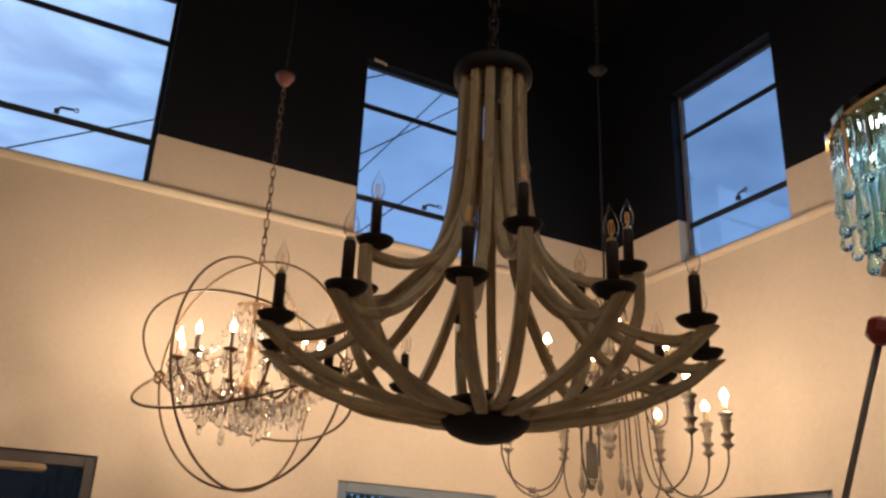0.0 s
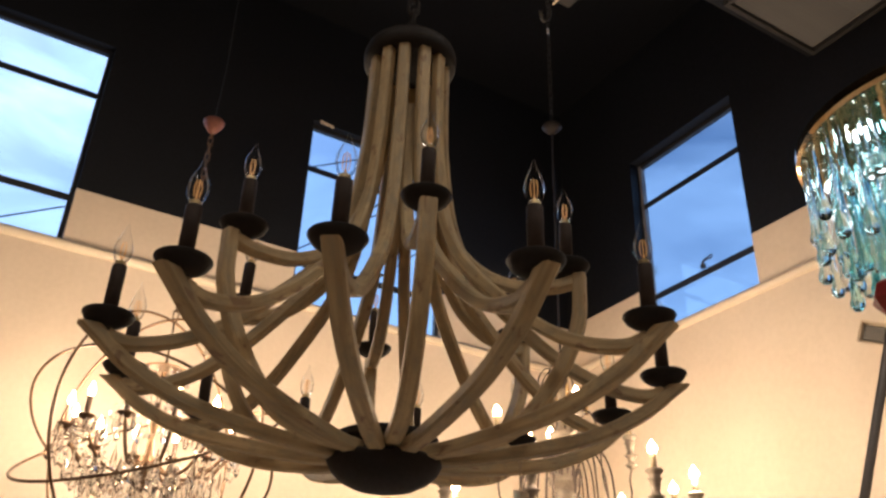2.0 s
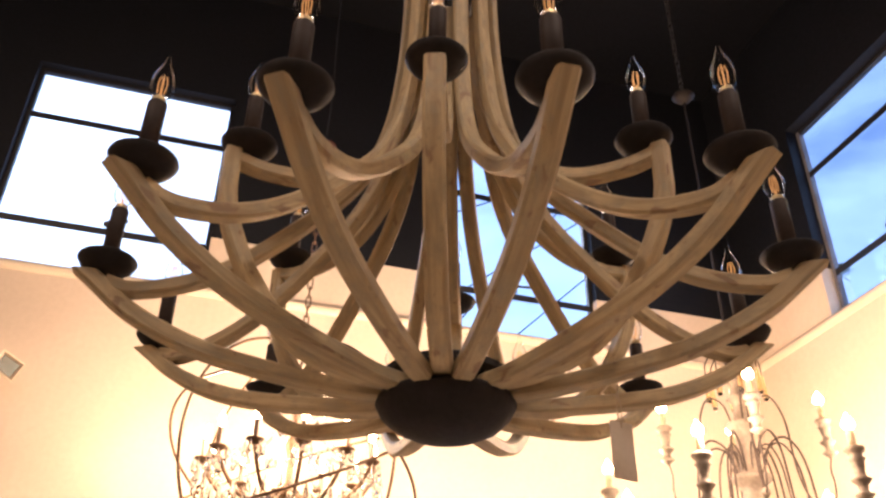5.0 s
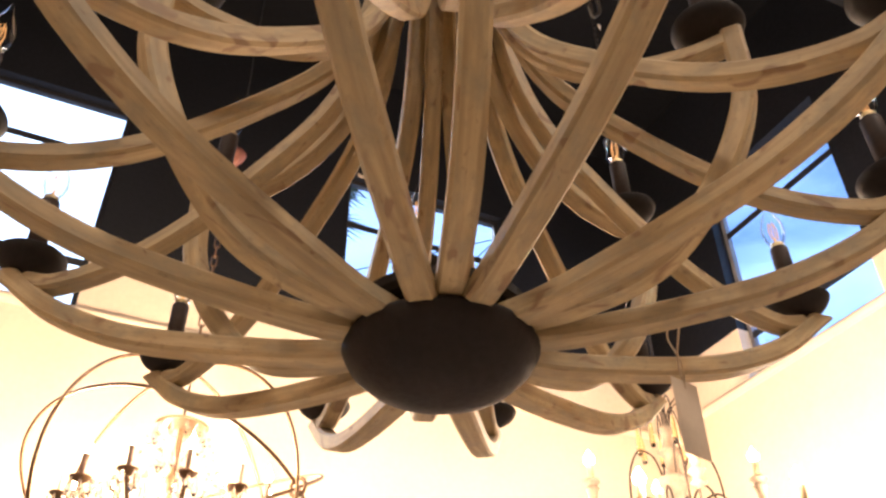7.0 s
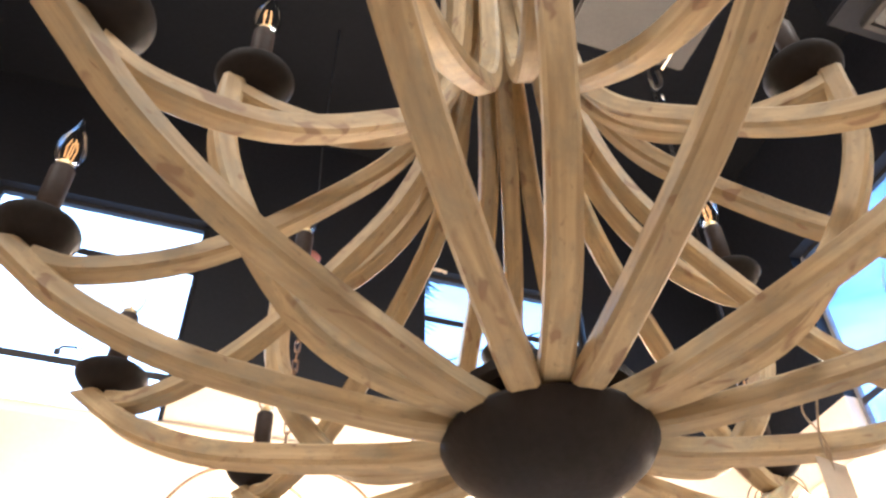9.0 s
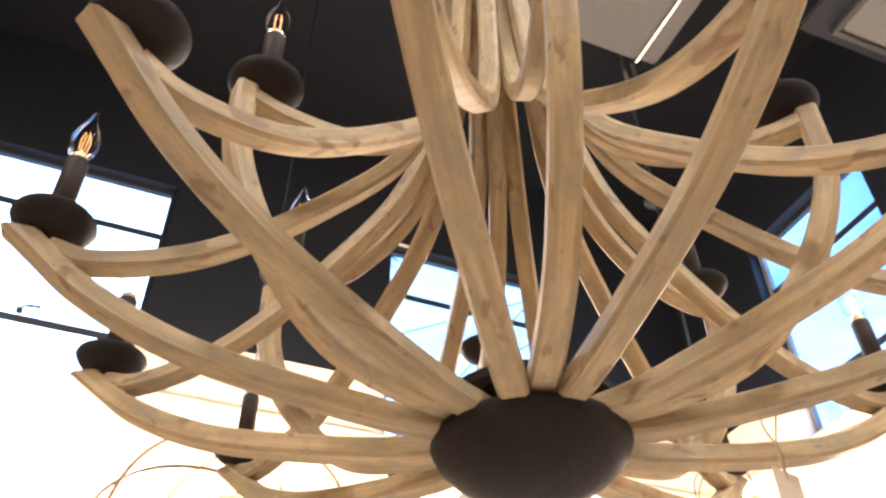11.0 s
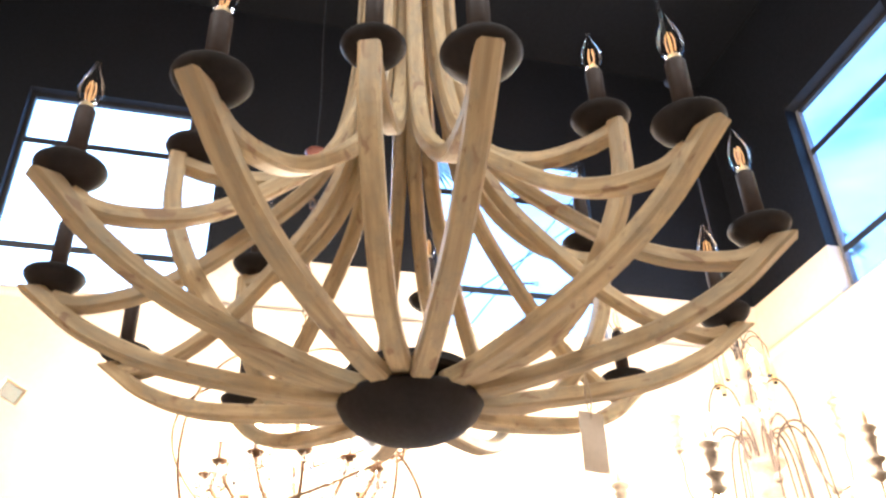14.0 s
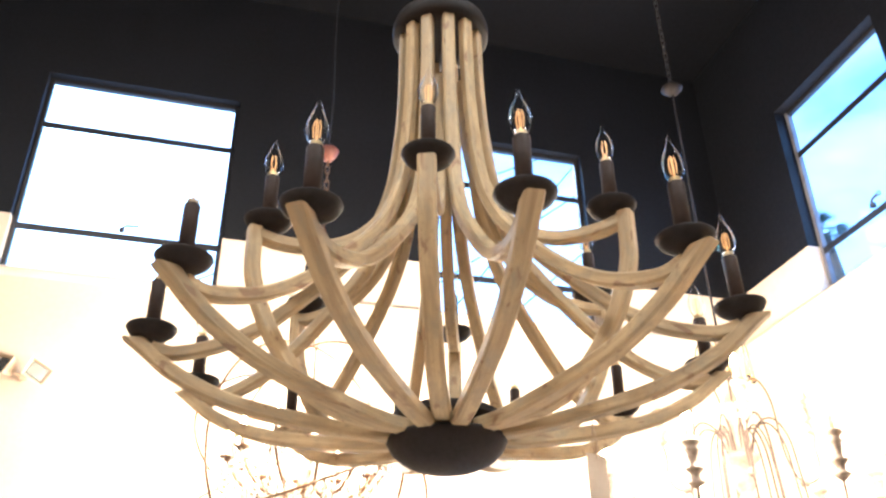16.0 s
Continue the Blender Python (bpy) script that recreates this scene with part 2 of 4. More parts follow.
M_DOOR = material("grey_brown_door_metal", (0.10, 0.085, 0.08), 0.5, var=(0.07, 0.06, 0.055), scale=6, fine=60)
M_RING = material("aged_bronze_rod", (0.17, 0.10, 0.05), 0.45, metal=0.75, var=(0.09, 0.05, 0.025), scale=18, fine=90, bump=0.3)
M_LIT = glow("lit_bulb", (1.0, 0.66, 0.30), 60.0)
M_CANDLE = material("ivory_candle_tube", (0.40, 0.30, 0.18), 0.5, var=(0.30, 0.22, 0.13), scale=12, fine=60)
M_CRYS = crystal("cut_crystal")
M_AQUA = crystal("aqua_glass", (0.90, 0.98, 0.99), 0.0, 1.45)
M_TEAL = crystal("blue_green_glass", (0.70, 0.91, 0.95), 0.0, 1.45)
M_CLEARROD = crystal("clear_glass_rod", (0.92, 0.98, 1.0), 0.0, 1.45)
M_AMBER = crystal("amber_glass", (1.0, 0.9, 0.7), 0.02, 1.45)
M_GREYWOOD = material("limed_grey_wood", (0.27, 0.215, 0.155), 0.65, var=(0.12, 0.09, 0.065), scale=22, fine=80, bump=0.4)
M_CANOPY = material("rust_red_canopy", (0.16, 0.055, 0.034), 0.55, var=(0.09, 0.03, 0.02), scale=20, fine=70)
M_PAPER = material("kraft_tag_paper", (0.66, 0.58, 0.47), 0.8, var=(0.58, 0.5, 0.4), scale=15, fine=120)
M_BROWNTUBE = material("brown_candle_tube", (0.13, 0.075, 0.045), 0.55, var=(0.09, 0.05, 0.03), scale=14, fine=80)
M_ROD = material("dark_rusted_rod", (0.060, 0.040, 0.028), 0.6, metal=0.3, var=(0.035, 0.022, 0.016), scale=16, fine=90, bump=0.3, spec=0.3)
M_GREYTUBE = material("grey_metal_tube", (0.22, 0.20, 0.185), 0.45, metal=0.3, var=(0.16, 0.145, 0.135), scale=10, fine=80)
M_RED = material("dark_red_lacquer", (0.30, 0.025, 0.02), 0.4, var=(0.2, 0.016, 0.012), scale=8, fine=60)
M_STRING = material("tan_string", (0.5, 0.4, 0.27), 0.8, var=(0.38, 0.29, 0.19), scale=60, fine=200)
M_SPOT = material("beige_spotlight_enamel", (0.62, 0.5, 0.36), 0.4, var=(0.54, 0.43, 0.3), scale=12, fine=70)
M_LENS = material("spot_reflector", (0.75, 0.74, 0.7), 0.15, metal=0.9)
M_GREYMETAL = material("grey_duct_metal", (0.045, 0.043, 0.04), 0.5, metal=0.2, var=(0.03, 0.028, 0.027), scale=5, fine=60, bump=0.2)
M_UNIT = material("dark_brown_unit_enamel", (0.016, 0.014, 0.012), 0.55, var=(0.011, 0.0095, 0.0085), scale=4, fine=50, bump=0.2)
M_BLUEGREY = material("blue_grey_window_frame", (0.20, 0.24, 0.30), 0.45, var=(0.15, 0.18, 0.23), scale=6, fine=70)
M_GOLDMIRROR = material("polished_gold_plate", (0.72, 0.52, 0.28), 0.12, metal=1.0, var=(0.62, 0.44, 0.22), scale=3, fine=40, bump=0)
M_LED = glow("led_lens", (1.0, 0.93, 0.82), 11.0)
M_LEAF = material("palm_leaf", (0.06, 0.11, 0.035), 0.5, var=(0.035, 0.07, 0.02), scale=4, fine=30)
M_TRUNK = material("palm_bark", (0.16, 0.12, 0.085), 0.9, var=(0.09, 0.07, 0.05), scale=6, fine=30, bump=0.5, bump_scale=0.02)
M_CABLE = material("cable_rubber", (0.012, 0.012, 0.013), 0.6)
M_ASPHALT = material("asphalt", (0.05, 0.05, 0.052), 0.85, var=(0.035, 0.035, 0.037), scale=0.6, fine=20, bump=0.3, bump_scale=0.01)


# ---- mesh helpers ----
def link(name, bm, mat, parent=None, smooth=False):
    me = bpy.data.meshes.new(name)
    bmesh.ops.recalc_face_normals(bm, faces=bm.faces)
    bm.to_mesh(me)
    bm.free()
    for p in me.polygons:
        p.use_smooth = smooth
    me.materials.append(mat)
    ob = new(name, me)
    ob.parent = parent
    return ob


def part(name, bm, mat, parent, label="", smooth=False):
    return tagged(link(name, bm, mat, parent, smooth), label)


def again(name, ob, parent, m=None):
    """One more object on the mesh of ob, under parent."""
    o = new(name, ob.data)
    o.parent = parent
    o.matrix_basis = m or ob.matrix_basis.copy()
    return o


def thing(name, at=(0, 0, 0), rz=0, label="", category="", group="", kind=""):
    e = new(name)
    e.matrix_world = pose(*at, 0, 0, rz)
    return tagged(e, label, category, group, kind)


def box(bm, a, b, bevel=0.0):
    x0, y0, z0 = a
    x1, y1, z1 = b
    t = bmesh.new() if bevel else bm
    vs = [t.verts.new(p) for p in ((x0, y0, z0), (x1, y0, z0), (x1, y1, z0), (x0, y1, z0), (x0, y0, z1), (x1, y0, z1), (x1, y1, z1), (x0, y1, z1))]
    for f in ((0, 3, 2, 1), (4, 5, 6, 7), (0, 1, 5, 4), (1, 2, 6, 5), (2, 3, 7, 6), (3, 0, 4, 7)):
        t.faces.new([vs[i] for i in f])
    if bevel:
        bmesh.ops.bevel(t, geom=t.edges[:], offset=bevel, segments=2, affect="EDGES")
        join(bm, t)
    return bm


def join(bm, other, m=None):
    if m:
        bmesh.ops.transform(other, matrix=m, verts=other.verts)
    table = {v: bm.verts.new(v.co) for v in other.verts}
    for f in other.faces:
        bm.faces.new([table[v] for v in f.verts])
    other.free()
    return bm


def B(a, b, bevel=0.0):
    return box(bmesh.new(), a, b, bevel)


def lathe(profile, n=20, bm=None, m=None):
    """Turned body round z from (radius, height) pairs, from the bottom up."""
    t = bmesh.new()
    rings = []
    for r, z in profile:
        if r < 1e-5:
            rings.append([t.verts.new((0, 0, z))])
        else:
            rings.append([t.verts.new((r * math.cos(2 * math.pi * k / n), r * math.sin(2 * math.pi * k / n), z)) for k in range(n)])
    for p, q in zip(rings, rings[1:]):
        for k in range(n):
            a, b2 = p[k % len(p)], p[(k + 1) % len(p)]
            c, d = q[(k + 1) % len(q)], q[k % len(q)]
            loop = [a]
            for v in (b2, c, d):
                if v not in loop:
                    loop.append(v)
            if len(loop) > 2:
                t.faces.new(loop)
    for ring in (rings[0], rings[-1]):
        if len(ring) > 2:
            t.faces.new(ring)
    if m:
        bmesh.ops.transform(t, matrix=m, verts=t.verts)
    return join(bm, t) if bm is not None else t


def spline(points, steps=6):
    """Catmull-Rom curve through the points."""
    p = [Vector(q) for q in points]
    p = [2 * p[0] - p[1]] + p + [2 * p[-1] - p[-2]]
    out = []
    for i in range(1, len(p) - 2):
        for s in range(steps):
            t = s / steps
            out.append(0.5 * ((2 * p[i]) + (p[i + 1] - p[i - 1]) * t + (2 * p[i - 1] - 5 * p[i] + 4 * p[i + 1] - p[i + 2]) * t * t
                              + (3 * p[i] - p[i - 1] - 3 * p[i + 1] + p[i + 2]) * t ** 3))
    out.append(p[-2])
    return out


def tube(points, r, n=8, closed=False, bm=None, radii=None):
    t = bm if bm is not None else bmesh.new()
    P = [Vector(q) for q in points]
    N = len(P)
    nrm = None
    rings = []
    for i in range(N):
        a = P[(i - 1) % N] if closed or i else P[i]
        b = P[(i + 1) % N] if closed or i < N - 1 else P[i]
        d = (b - a).normalized()
        if nrm is None:
            nrm = d.orthogonal().normalized()
        nrm = (nrm - d * nrm.dot(d)).normalized()
        bn = d.cross(nrm)
        rr = radii[i] if radii else r
        rings.append([t.verts.new(P[i] + rr * (math.cos(2 * math.pi * k / n) * nrm + math.sin(2 * math.pi * k / n) * bn)) for k in range(n)])
    pairs = list(zip(rings, rings[1:])) + ([(rings[-1], rings[0])] if closed else [])
    for p, q in pairs:
        for k in range(n):
            t.faces.new((p[k], p[(k + 1) % n], q[(k + 1) % n], q[k]))
    if not closed:
        t.faces.new(rings[0])
        t.faces.new(rings[-1])
    return t


def strip(points, width, thick, chamfer=0.004, level=None):
    """A bent wooden strip in the xz plane: width across it (y), thickness in the plane. level: height at which its end is sawn off flat."""
    t = bmesh.new()
    P = [Vector(q) for q in points]
    w, h, c = width / 2, thick / 2, chamfer
    sect = [(-w + c, -h), (w - c, -h), (w, -h + c), (w, h - c), (w - c, h), (-w + c, h), (-w, h - c), (-w, -h + c)]
    rings = []
    run = [0.0]
    for i in range(len(P)):
        d = (P[min(i + 1, len(P) - 1)] - P[max(i - 1, 0)]).normalized()
        up = Vector((-d.z, 0, d.x))
        if i:
            run.append(run[-1] + (P[i] - P[i - 1]).length)
        f = 1 + 0.03 * math.sin(9 * run[-1] + 1.3)
        rings.append([t.verts.new(P[i] + Vector((0, a * f, 0)) + up * b * (2 - f)) for a, b in sect])
    if level is not None:
        d = (P[-1] - P[-2]).normalized()
        for v in rings[-1]:
            v.co += d * ((level - v.co.z) / d.z)
    lay = t.loops.layers.uv.new("grain")
    girth = [0.0]
    for k in range(8):
        a, b = sect[k], sect[(k + 1) % 8]
        girth.append(girth[-1] + math.hypot(a[0] - b[0], a[1] - b[1]))
    for i, (p, q) in enumerate(zip(rings, rings[1:])):
        for k in range(8):
            fc = t.faces.new((p[k], p[(k + 1) % 8], q[(k + 1) % 8], q[k]))
            for lp, uvc in zip(fc.loops, ((run[i], girth[k]), (run[i], girth[k + 1]), (run[i + 1], girth[k + 1]), (run[i + 1], girth[k]))):
                lp[lay].uv = uvc
    t.faces.new(rings[0])
    t.faces.new(rings[-1])
    return t


def circle(r, n=64, m=None):
    pts = [Vector((r * math.cos(2 * math.pi * k / n), r * math.sin(2 * math.pi * k / n), 0)) for k in range(n)]
    return [m @ p for p in pts] if m else pts


def pierced(along, us, zs, holes, d0, d1):
    """A wall as one mesh: along 'x' or 'y', cut at us and zs, holes as (u0, u1, z0, z1), between depths d0 and d1."""
    us, zs = sorted(set(us)), sorted(set(zs))
    solid = {}
    for i in range(len(us) - 1):
        for j in range(len(zs) - 1):
            u, z = (us[i] + us[i + 1]) / 2, (zs[j] + zs[j + 1]) / 2
            solid[i, j] = not any(a < u < b and c < z < d for a, b, c, d in holes)
    bm = bmesh.new()
    seen = {}

    def v(u, dd, z):
        p = (u, dd, z) if along == "x" else (dd, u, z)
        if p not in seen:
            seen[p] = bm.verts.new(p)
        return seen[p]

    for (i, j), s in solid.items():
        if not s:
            continue
        a, b, c, d = us[i], us[i + 1], zs[j], zs[j + 1]
        for q in (d0, d1):
            bm.faces.new((v(a, q, c), v(b, q, c), v(b, q, d), v(a, q, d)))
        for (di, dj), e in (((-1, 0), ((a, c), (a, d))), ((1, 0), ((b, c), (b, d))), ((0, -1), ((a, c), (b, c))), ((0, 1), ((a, d), (b, d)))):
            if not solid.get((i + di, j + dj), False):
                (u0, z0), (u1, z1) = e
                bm.faces.new((v(u0, d0, z0), v(u1, d0, z1), v(u1, d1, z1), v(u0, d1, z0)))
    return bm


# ---- structure ----
CEIL, BAND, SILL, HEAD = 6.1, 4.11, 3.775, 5.165
XW, XE, YS, YN = -4.6, 3.07, -6.5, 3.20
T, TW = 0.24, 0.125
S1, S2, S3 = (-1.61, -0.475), (0.915, 2.057), (1.39, 2.40)
W1, W2, W3 = (-1.663, -0.478), (0.872, 1.974), (1.442, 2.40)


def structure():
    tagged(link("floor", B((XW - T, YS - T, -0.2), (XE + T, YN + T, 0)), M_FLOOR), "brown-grey concrete showroom floor", "floor", kind="structure")
    tagged(link("ceiling", B((XW - T, YS - T, CEIL), (XE + T, YN + T, CEIL + 0.25)), M_CEIL), "black painted showroom ceiling", "ceiling", kind="structure")
    low = [(*S1, -1, 2.14), (*S2, -1, 2.14)]
    high = [(*W1, SILL, HEAD), (*W2, SILL, HEAD)]
    xs = [XW - T, XE + TW, *W1, *W2, *S1, *S2]
    tagged(link("wall_north", pierced("x", xs, [0, 2.14, SILL, BAND], low + high, YN, YN + TW), M_CREAM), "cream plastered wall below a black upper wall", "wall", kind="structure")
    tagged(link("wall_north_upper", pierced("x", xs, [BAND, HEAD, CEIL], high, YN, YN + TW), M_DARK), "black painted upper wall with high windows", "wall", kind="structure")
    ys = [YS - T, YN, *W3, *S3]
    tagged(link("wall_east", pierced("y", ys, [0, 2.14, SILL, BAND], [(*S3, -1, 2.14), (*W3, SILL, HEAD)], XE, XE + TW), M_CREAM), "cream plastered wall below a black upper wall", "wall", kind="structure")
    tagged(link("wall_east_upper", pierced("y", ys, [BAND, HEAD, CEIL], [(*W3, SILL, HEAD)], XE, XE + TW), M_DARK), "black painted upper wall with a high window", "wall", kind="structure")
    for nm, a, b in (("wall_south", (XW - T, YS - T), (XE, YS)), ("wall_west", (XW - T, YS), (XW, YN))):
        tagged(link(nm, B((*a, 0), (*b, BAND)), M_CREAM), "plain cream plastered wall", "wall", kind="structure")
        tagged(link(nm + "_upper", B((*a, BAND), (*b, CEIL)), M_DARK), "plain black painted upper wall", "wall", kind="structure")
    # thin rounded ledge at the sills
    prof = [(0, 3.715), (0.012, 3.718), (0.022, 3.73), (0.026, 3.75), (0.022, 3.767), (0.010, 3.769), (0, 3.772)]
    for nm, along in (("trim_north", "x"), ("trim_east", "y")):
        bm = bmesh.new()
        rows = []
        for d, z in prof:
            rows.append([bm.verts.new(p) for p in (((XW, YN - d, z), (XE - d, YN - d, z)) if along == "x" else ((XE - d, YN - d, z), (XE - d, YS, z)))])
        for p, q in zip(rows, rows[1:]):
            bm.faces.new((p[0], p[1], q[1], q[0]))
        tagged(link(nm, bm, M_TRIM, smooth=True), "cream rounded ledge moulding under the high windows", "trim", kind="structure")


def latch(parent, along, u, d, z, s):
    """Curved window stay with a small eye, standing on the lower bar."""

    def at(a, b, c):
        return (u + a, d + b, z + c) if along == "x" else (d + b, u - a, z + c)
    bm = tube(spline([at(-0.045, s * 0.02, 0.012), at(-0.02, s * 0.035, 0.035), at(0.01, s * 0.05, 0.03), at(0.05, s * 0.06, 0.028)], 5), 0.008, 8)
    eye = [at(0.063 + 0.013 * math.cos(k), s * 0.06, 0.028 + 0.013 * math.sin(k)) for k in np.linspace(0, 2 * math.pi, 12, endpoint=False)]
    tube(eye, 0.004, 6, True, bm)
    part("stay", bm, M_STEEL, parent, smooth=True)
    a, b = at(-0.055, s * 0.004, 0.0), at(-0.025, s * 0.03, 0.03)
    part("stay_bracket", B(tuple(min(p, q) for p, q in zip(a, b)), tuple(max(p, q) for p, q in zip(a, b)), 0.003), M_STEEL, parent)


def high_window(name, along, u0, u1, d, s, hook):
    """Three panes, one over the other, in a thin black steel frame. s: towards the room."""
    w = thing(name, label="tall steel-framed clerestory window of three panes, shut", category="window", kind="structure")

    def B2(u_a, u_b, z_a, z_b, dd0, dd1, bev=0.003):
        lo, hi = min(d + dd0, d + dd1), max(d + dd0, d + dd1)
        return B((u_a, lo, z_a), (u_b, hi, z_b), bev) if along == "x" else B((lo, u_a, z_a), (hi, u_b, z_b), bev)

    fw = 0.028
    for nm, a in (("window_frame", (u0, u0 + fw, SILL, HEAD)), ("window_frame", (u1 - fw, u1, SILL, HEAD)), ("window_frame", (u0 + fw, u1 - fw, HEAD - fw, HEAD)),
                  ("window_frame", (u0 + fw, u1 - fw, SILL, SILL + 0.012))):
        part(nm, B2(*a, -0.02, 0.02), M_STEEL, w)
    for z in (4.80, 4.068):
        part("glazing_bar", B2(u0 + fw, u1 - fw, z - 0.022, z + 0.022, -0.016, 0.02 * s + 0.005), M_STEEL, w)
    for za, zb in ((SILL + 0.012, 4.046), (4.09, 4.778), (4.822, HEAD - fw)):
        p = part("pane", B2(u0 + fw, u1 - fw, za, zb, -0.003, 0.003, 0), M_PANE, w)
        p.visible_shadow = False
    latch(w, along, hook, d + s * 0.02, 4.09, s)
    return w


def shop_window(name, along, u0, u1, d, s):
    w = thing(name, label="ground-floor shop window in a blue-grey frame", category="window", kind="structure")

    def B2(u_a, u_b, z_a, z_b, dd, bev=0.004):
        return B((u_a, d - dd, z_a), (u_b, d + dd, z_b), bev) if along == "x" else B((d - dd, u_a, z_a), (d + dd, u_b, z_b), bev)

    for a in ((u0, u0 + 0.06, 0, 2.14), (u1 - 0.06, u1, 0, 2.14), (u0 + 0.06, u1 - 0.06, 2.075, 2.14), (u0 + 0.06, u1 - 0.06, 0, 0.12)):
        part("window_frame", B2(*a, 0.035), M_BLUEGREY, w)
    p = part("pane", B2(u0 + 0.06, u1 - 0.06, 0.12, 2.075, 0.004, 0), M_PANE, w)
    p.visible_shadow = False
    return w


structure()


def bare_patch():
    bm = bmesh.new()
    rnd = random.Random(6)
    n = 18
    top = [bm.verts.new((0.925 + 0.105 * k / (n - 1), YN - 0.0015, 5.176 - 0.012 * k / n + rnd.uniform(0.0, 0.012))) for k in range(n)]
    bot = [bm.verts.new((0.925 + 0.105 * k / (n - 1), YN - 0.0015, 5.166 - 0.012 * k / n - rnd.uniform(0.002, 0.016))) for k in range(n)]
    for k in range(n - 1):
        bm.faces.new((top[k], top[k + 1], bot[k + 1], bot[k]))
    link("bare_plaster", bm, M_CREAM, bpy.data.objects["wall_north_upper"])


bare_patch()
high_window("window_1", "x", *W1, 3.275, -1, -1.02)
high_window("window_2", "x", *W2, 3.275, -1, 1.46)
w3 = high_window("window_3", "y", *W3, 3.17, -1, 1.85)
jamb = [o for o in w3.children if o.name.startswith("window_frame")][1]
jamb.data.materials[0] = M_JAMB
tagged(jamb, "weathered pale grey side frame")
d1 = shop_window("door_1", "x", *S1, 3.25, -1)
for o in d1.children:
    # pane takes the dark tint that paints in the room's reflection
    if o.name.startswith("pane"):
        o.data.materials[0] = M_DARKPANE
    else:
        o.data.materials[0] = M_DOOR
tagged(d1, "glazed shop door in a grey frame with a closer", "door")
part("door_closer", B((-0.98, 3.15, 2.03), (-0.72, 3.21, 2.07), 0.01), M_CANDLE, d1, "ivory door closer box")
shop_window("window_4", "x", *S2, 3.25, -1)
shop_window("window_5", "y", *S3, 3.15, -1)


def outside():
    bm = bmesh.new()
    vs = [bm.verts.new(p) for p in ((-400, -400, -0.25), (400, -400, -0.25), (400, 400, -0.25), (-400, 400, -0.25))]
    bm.faces.new(vs)
    tagged(link("ground", bm, M_ASPHALT), "grey asphalt street outside the shop", "ground", kind="structure")


outside()


def palm(at, height, seed, reach, fronds):
    rnd = random.Random(seed)
    e = thing("palm_tree", at, label="tall fan palm outside, green spiky crown", category="tree", group="palms outside")
    pts = [(0.25 * math.sin(k * 0.5), 0.1 * k * 0.2, height * k / 8) for k in range(9)]
    part("trunk", tube(spline(pts, 3), 0.16, 10, radii=[0.20 - 0.05 * i / 24 for i in range(25)]), M_TRUNK, e, smooth=True)
    bm = bmesh.new()
    top = Vector(pts[-1])
    for k in range(fronds):
        az, el = rnd.uniform(0, 2 * math.pi), radians(rnd.uniform(-35, 75))
        d = Vector((math.cos(az) * math.cos(el), math.sin(az) * math.cos(el), math.sin(el)))
        side = d.cross(Vector((0, 0, 1))).normalized()
        nrm = side.cross(d)
        L = reach * rnd.uniform(0.7, 1.0)
        hub = top + d * L * 0.5
        tube([top, hub], 0.012, 4, bm=bm)
        for j in range(17):
            a = radians(-80 + 10 * j)
            q = (d * math.cos(a) + side * math.sin(a)).normalized()
            l = L * 0.55 * rnd.uniform(0.8, 1.05)
            w = (q.cross(nrm)).normalized() * 0.017 * reach
            mid, tip = hub + q * l * 0.55 + nrm * 0.02, hub + q * l - Vector((0, 0, 0.12 * l))
            v = [bm.verts.new(p) for p in (hub, mid + w, tip, mid - w)]
            bm.faces.new(v)
    part("crown", bm, M_LEAF, e)
    return e


palm((10.42, 9.74, -0.25), 9.72, 3, 0.72, 15)
palm((2.75, 12.0, -0.25), 12.8, 5, 1.8, 34)


def overhead_cables():
    e = thing("utility_pole", (7.6, 9.6, -0.25), 0, "wooden utility pole outside with thin black overhead cables", "utility pole")
    part("pole", lathe([(0.16, 0), (0.15, 5), (0.11, 13.9), (0.0, 14.0)], 14), M_TRUNK, e, smooth=True)
    part("crossarm", B((-0.9, -0.06, 11.4), (0.9, 0.06, 11.55), 0.01), M_TRUNK, e)
    for a, zt in (((-15.6, -0.6, 2.9), 11.97), ((-7.6, -0.6, 3.3), 13.55), ((-7.6, -0.6, 5.3), 11.6), ((-7.6, -0.6, 3.4), 10.93)):
        p = [Vector(a).lerp(Vector((0, -0.1, zt)), k / 12) for k in range(13)]
        part("cable", tube(p, 0.011, 6), M_CABLE, e, "thin black cable", True)


overhead_cables()


# ---- the wooden chandelier ----
TURN0 = -19.0
OUT_LOW = [(0.085, 1.952), (0.15, 1.953), (0.277, 1.972), (0.39, 1.999), (0.487, 2.044), (0.555, 2.097)]
OUT_UP = [(0.535, 2.091), (0.49, 2.084), (0.41, 2.108), (0.335, 2.155), (0.25, 2.235), (0.165, 2.335), (0.117, 2.45), (0.094, 2.61), (0.086, 2.75), (0.084, 2.925)]
IN_LOW = [(0.085, 1.962), (0.16, 1.965), (0.235, 1.984), (0.29, 2.028), (0.345, 2.105), (0.38, 2.195), (0.3855, 2.285)]
IN_UP = [(0.380, 2.283), (0.326, 2.276), (0.242, 2.290), (0.165, 2.345), (0.105, 2.45), (0.068, 2.60), (0.055, 2.75)]


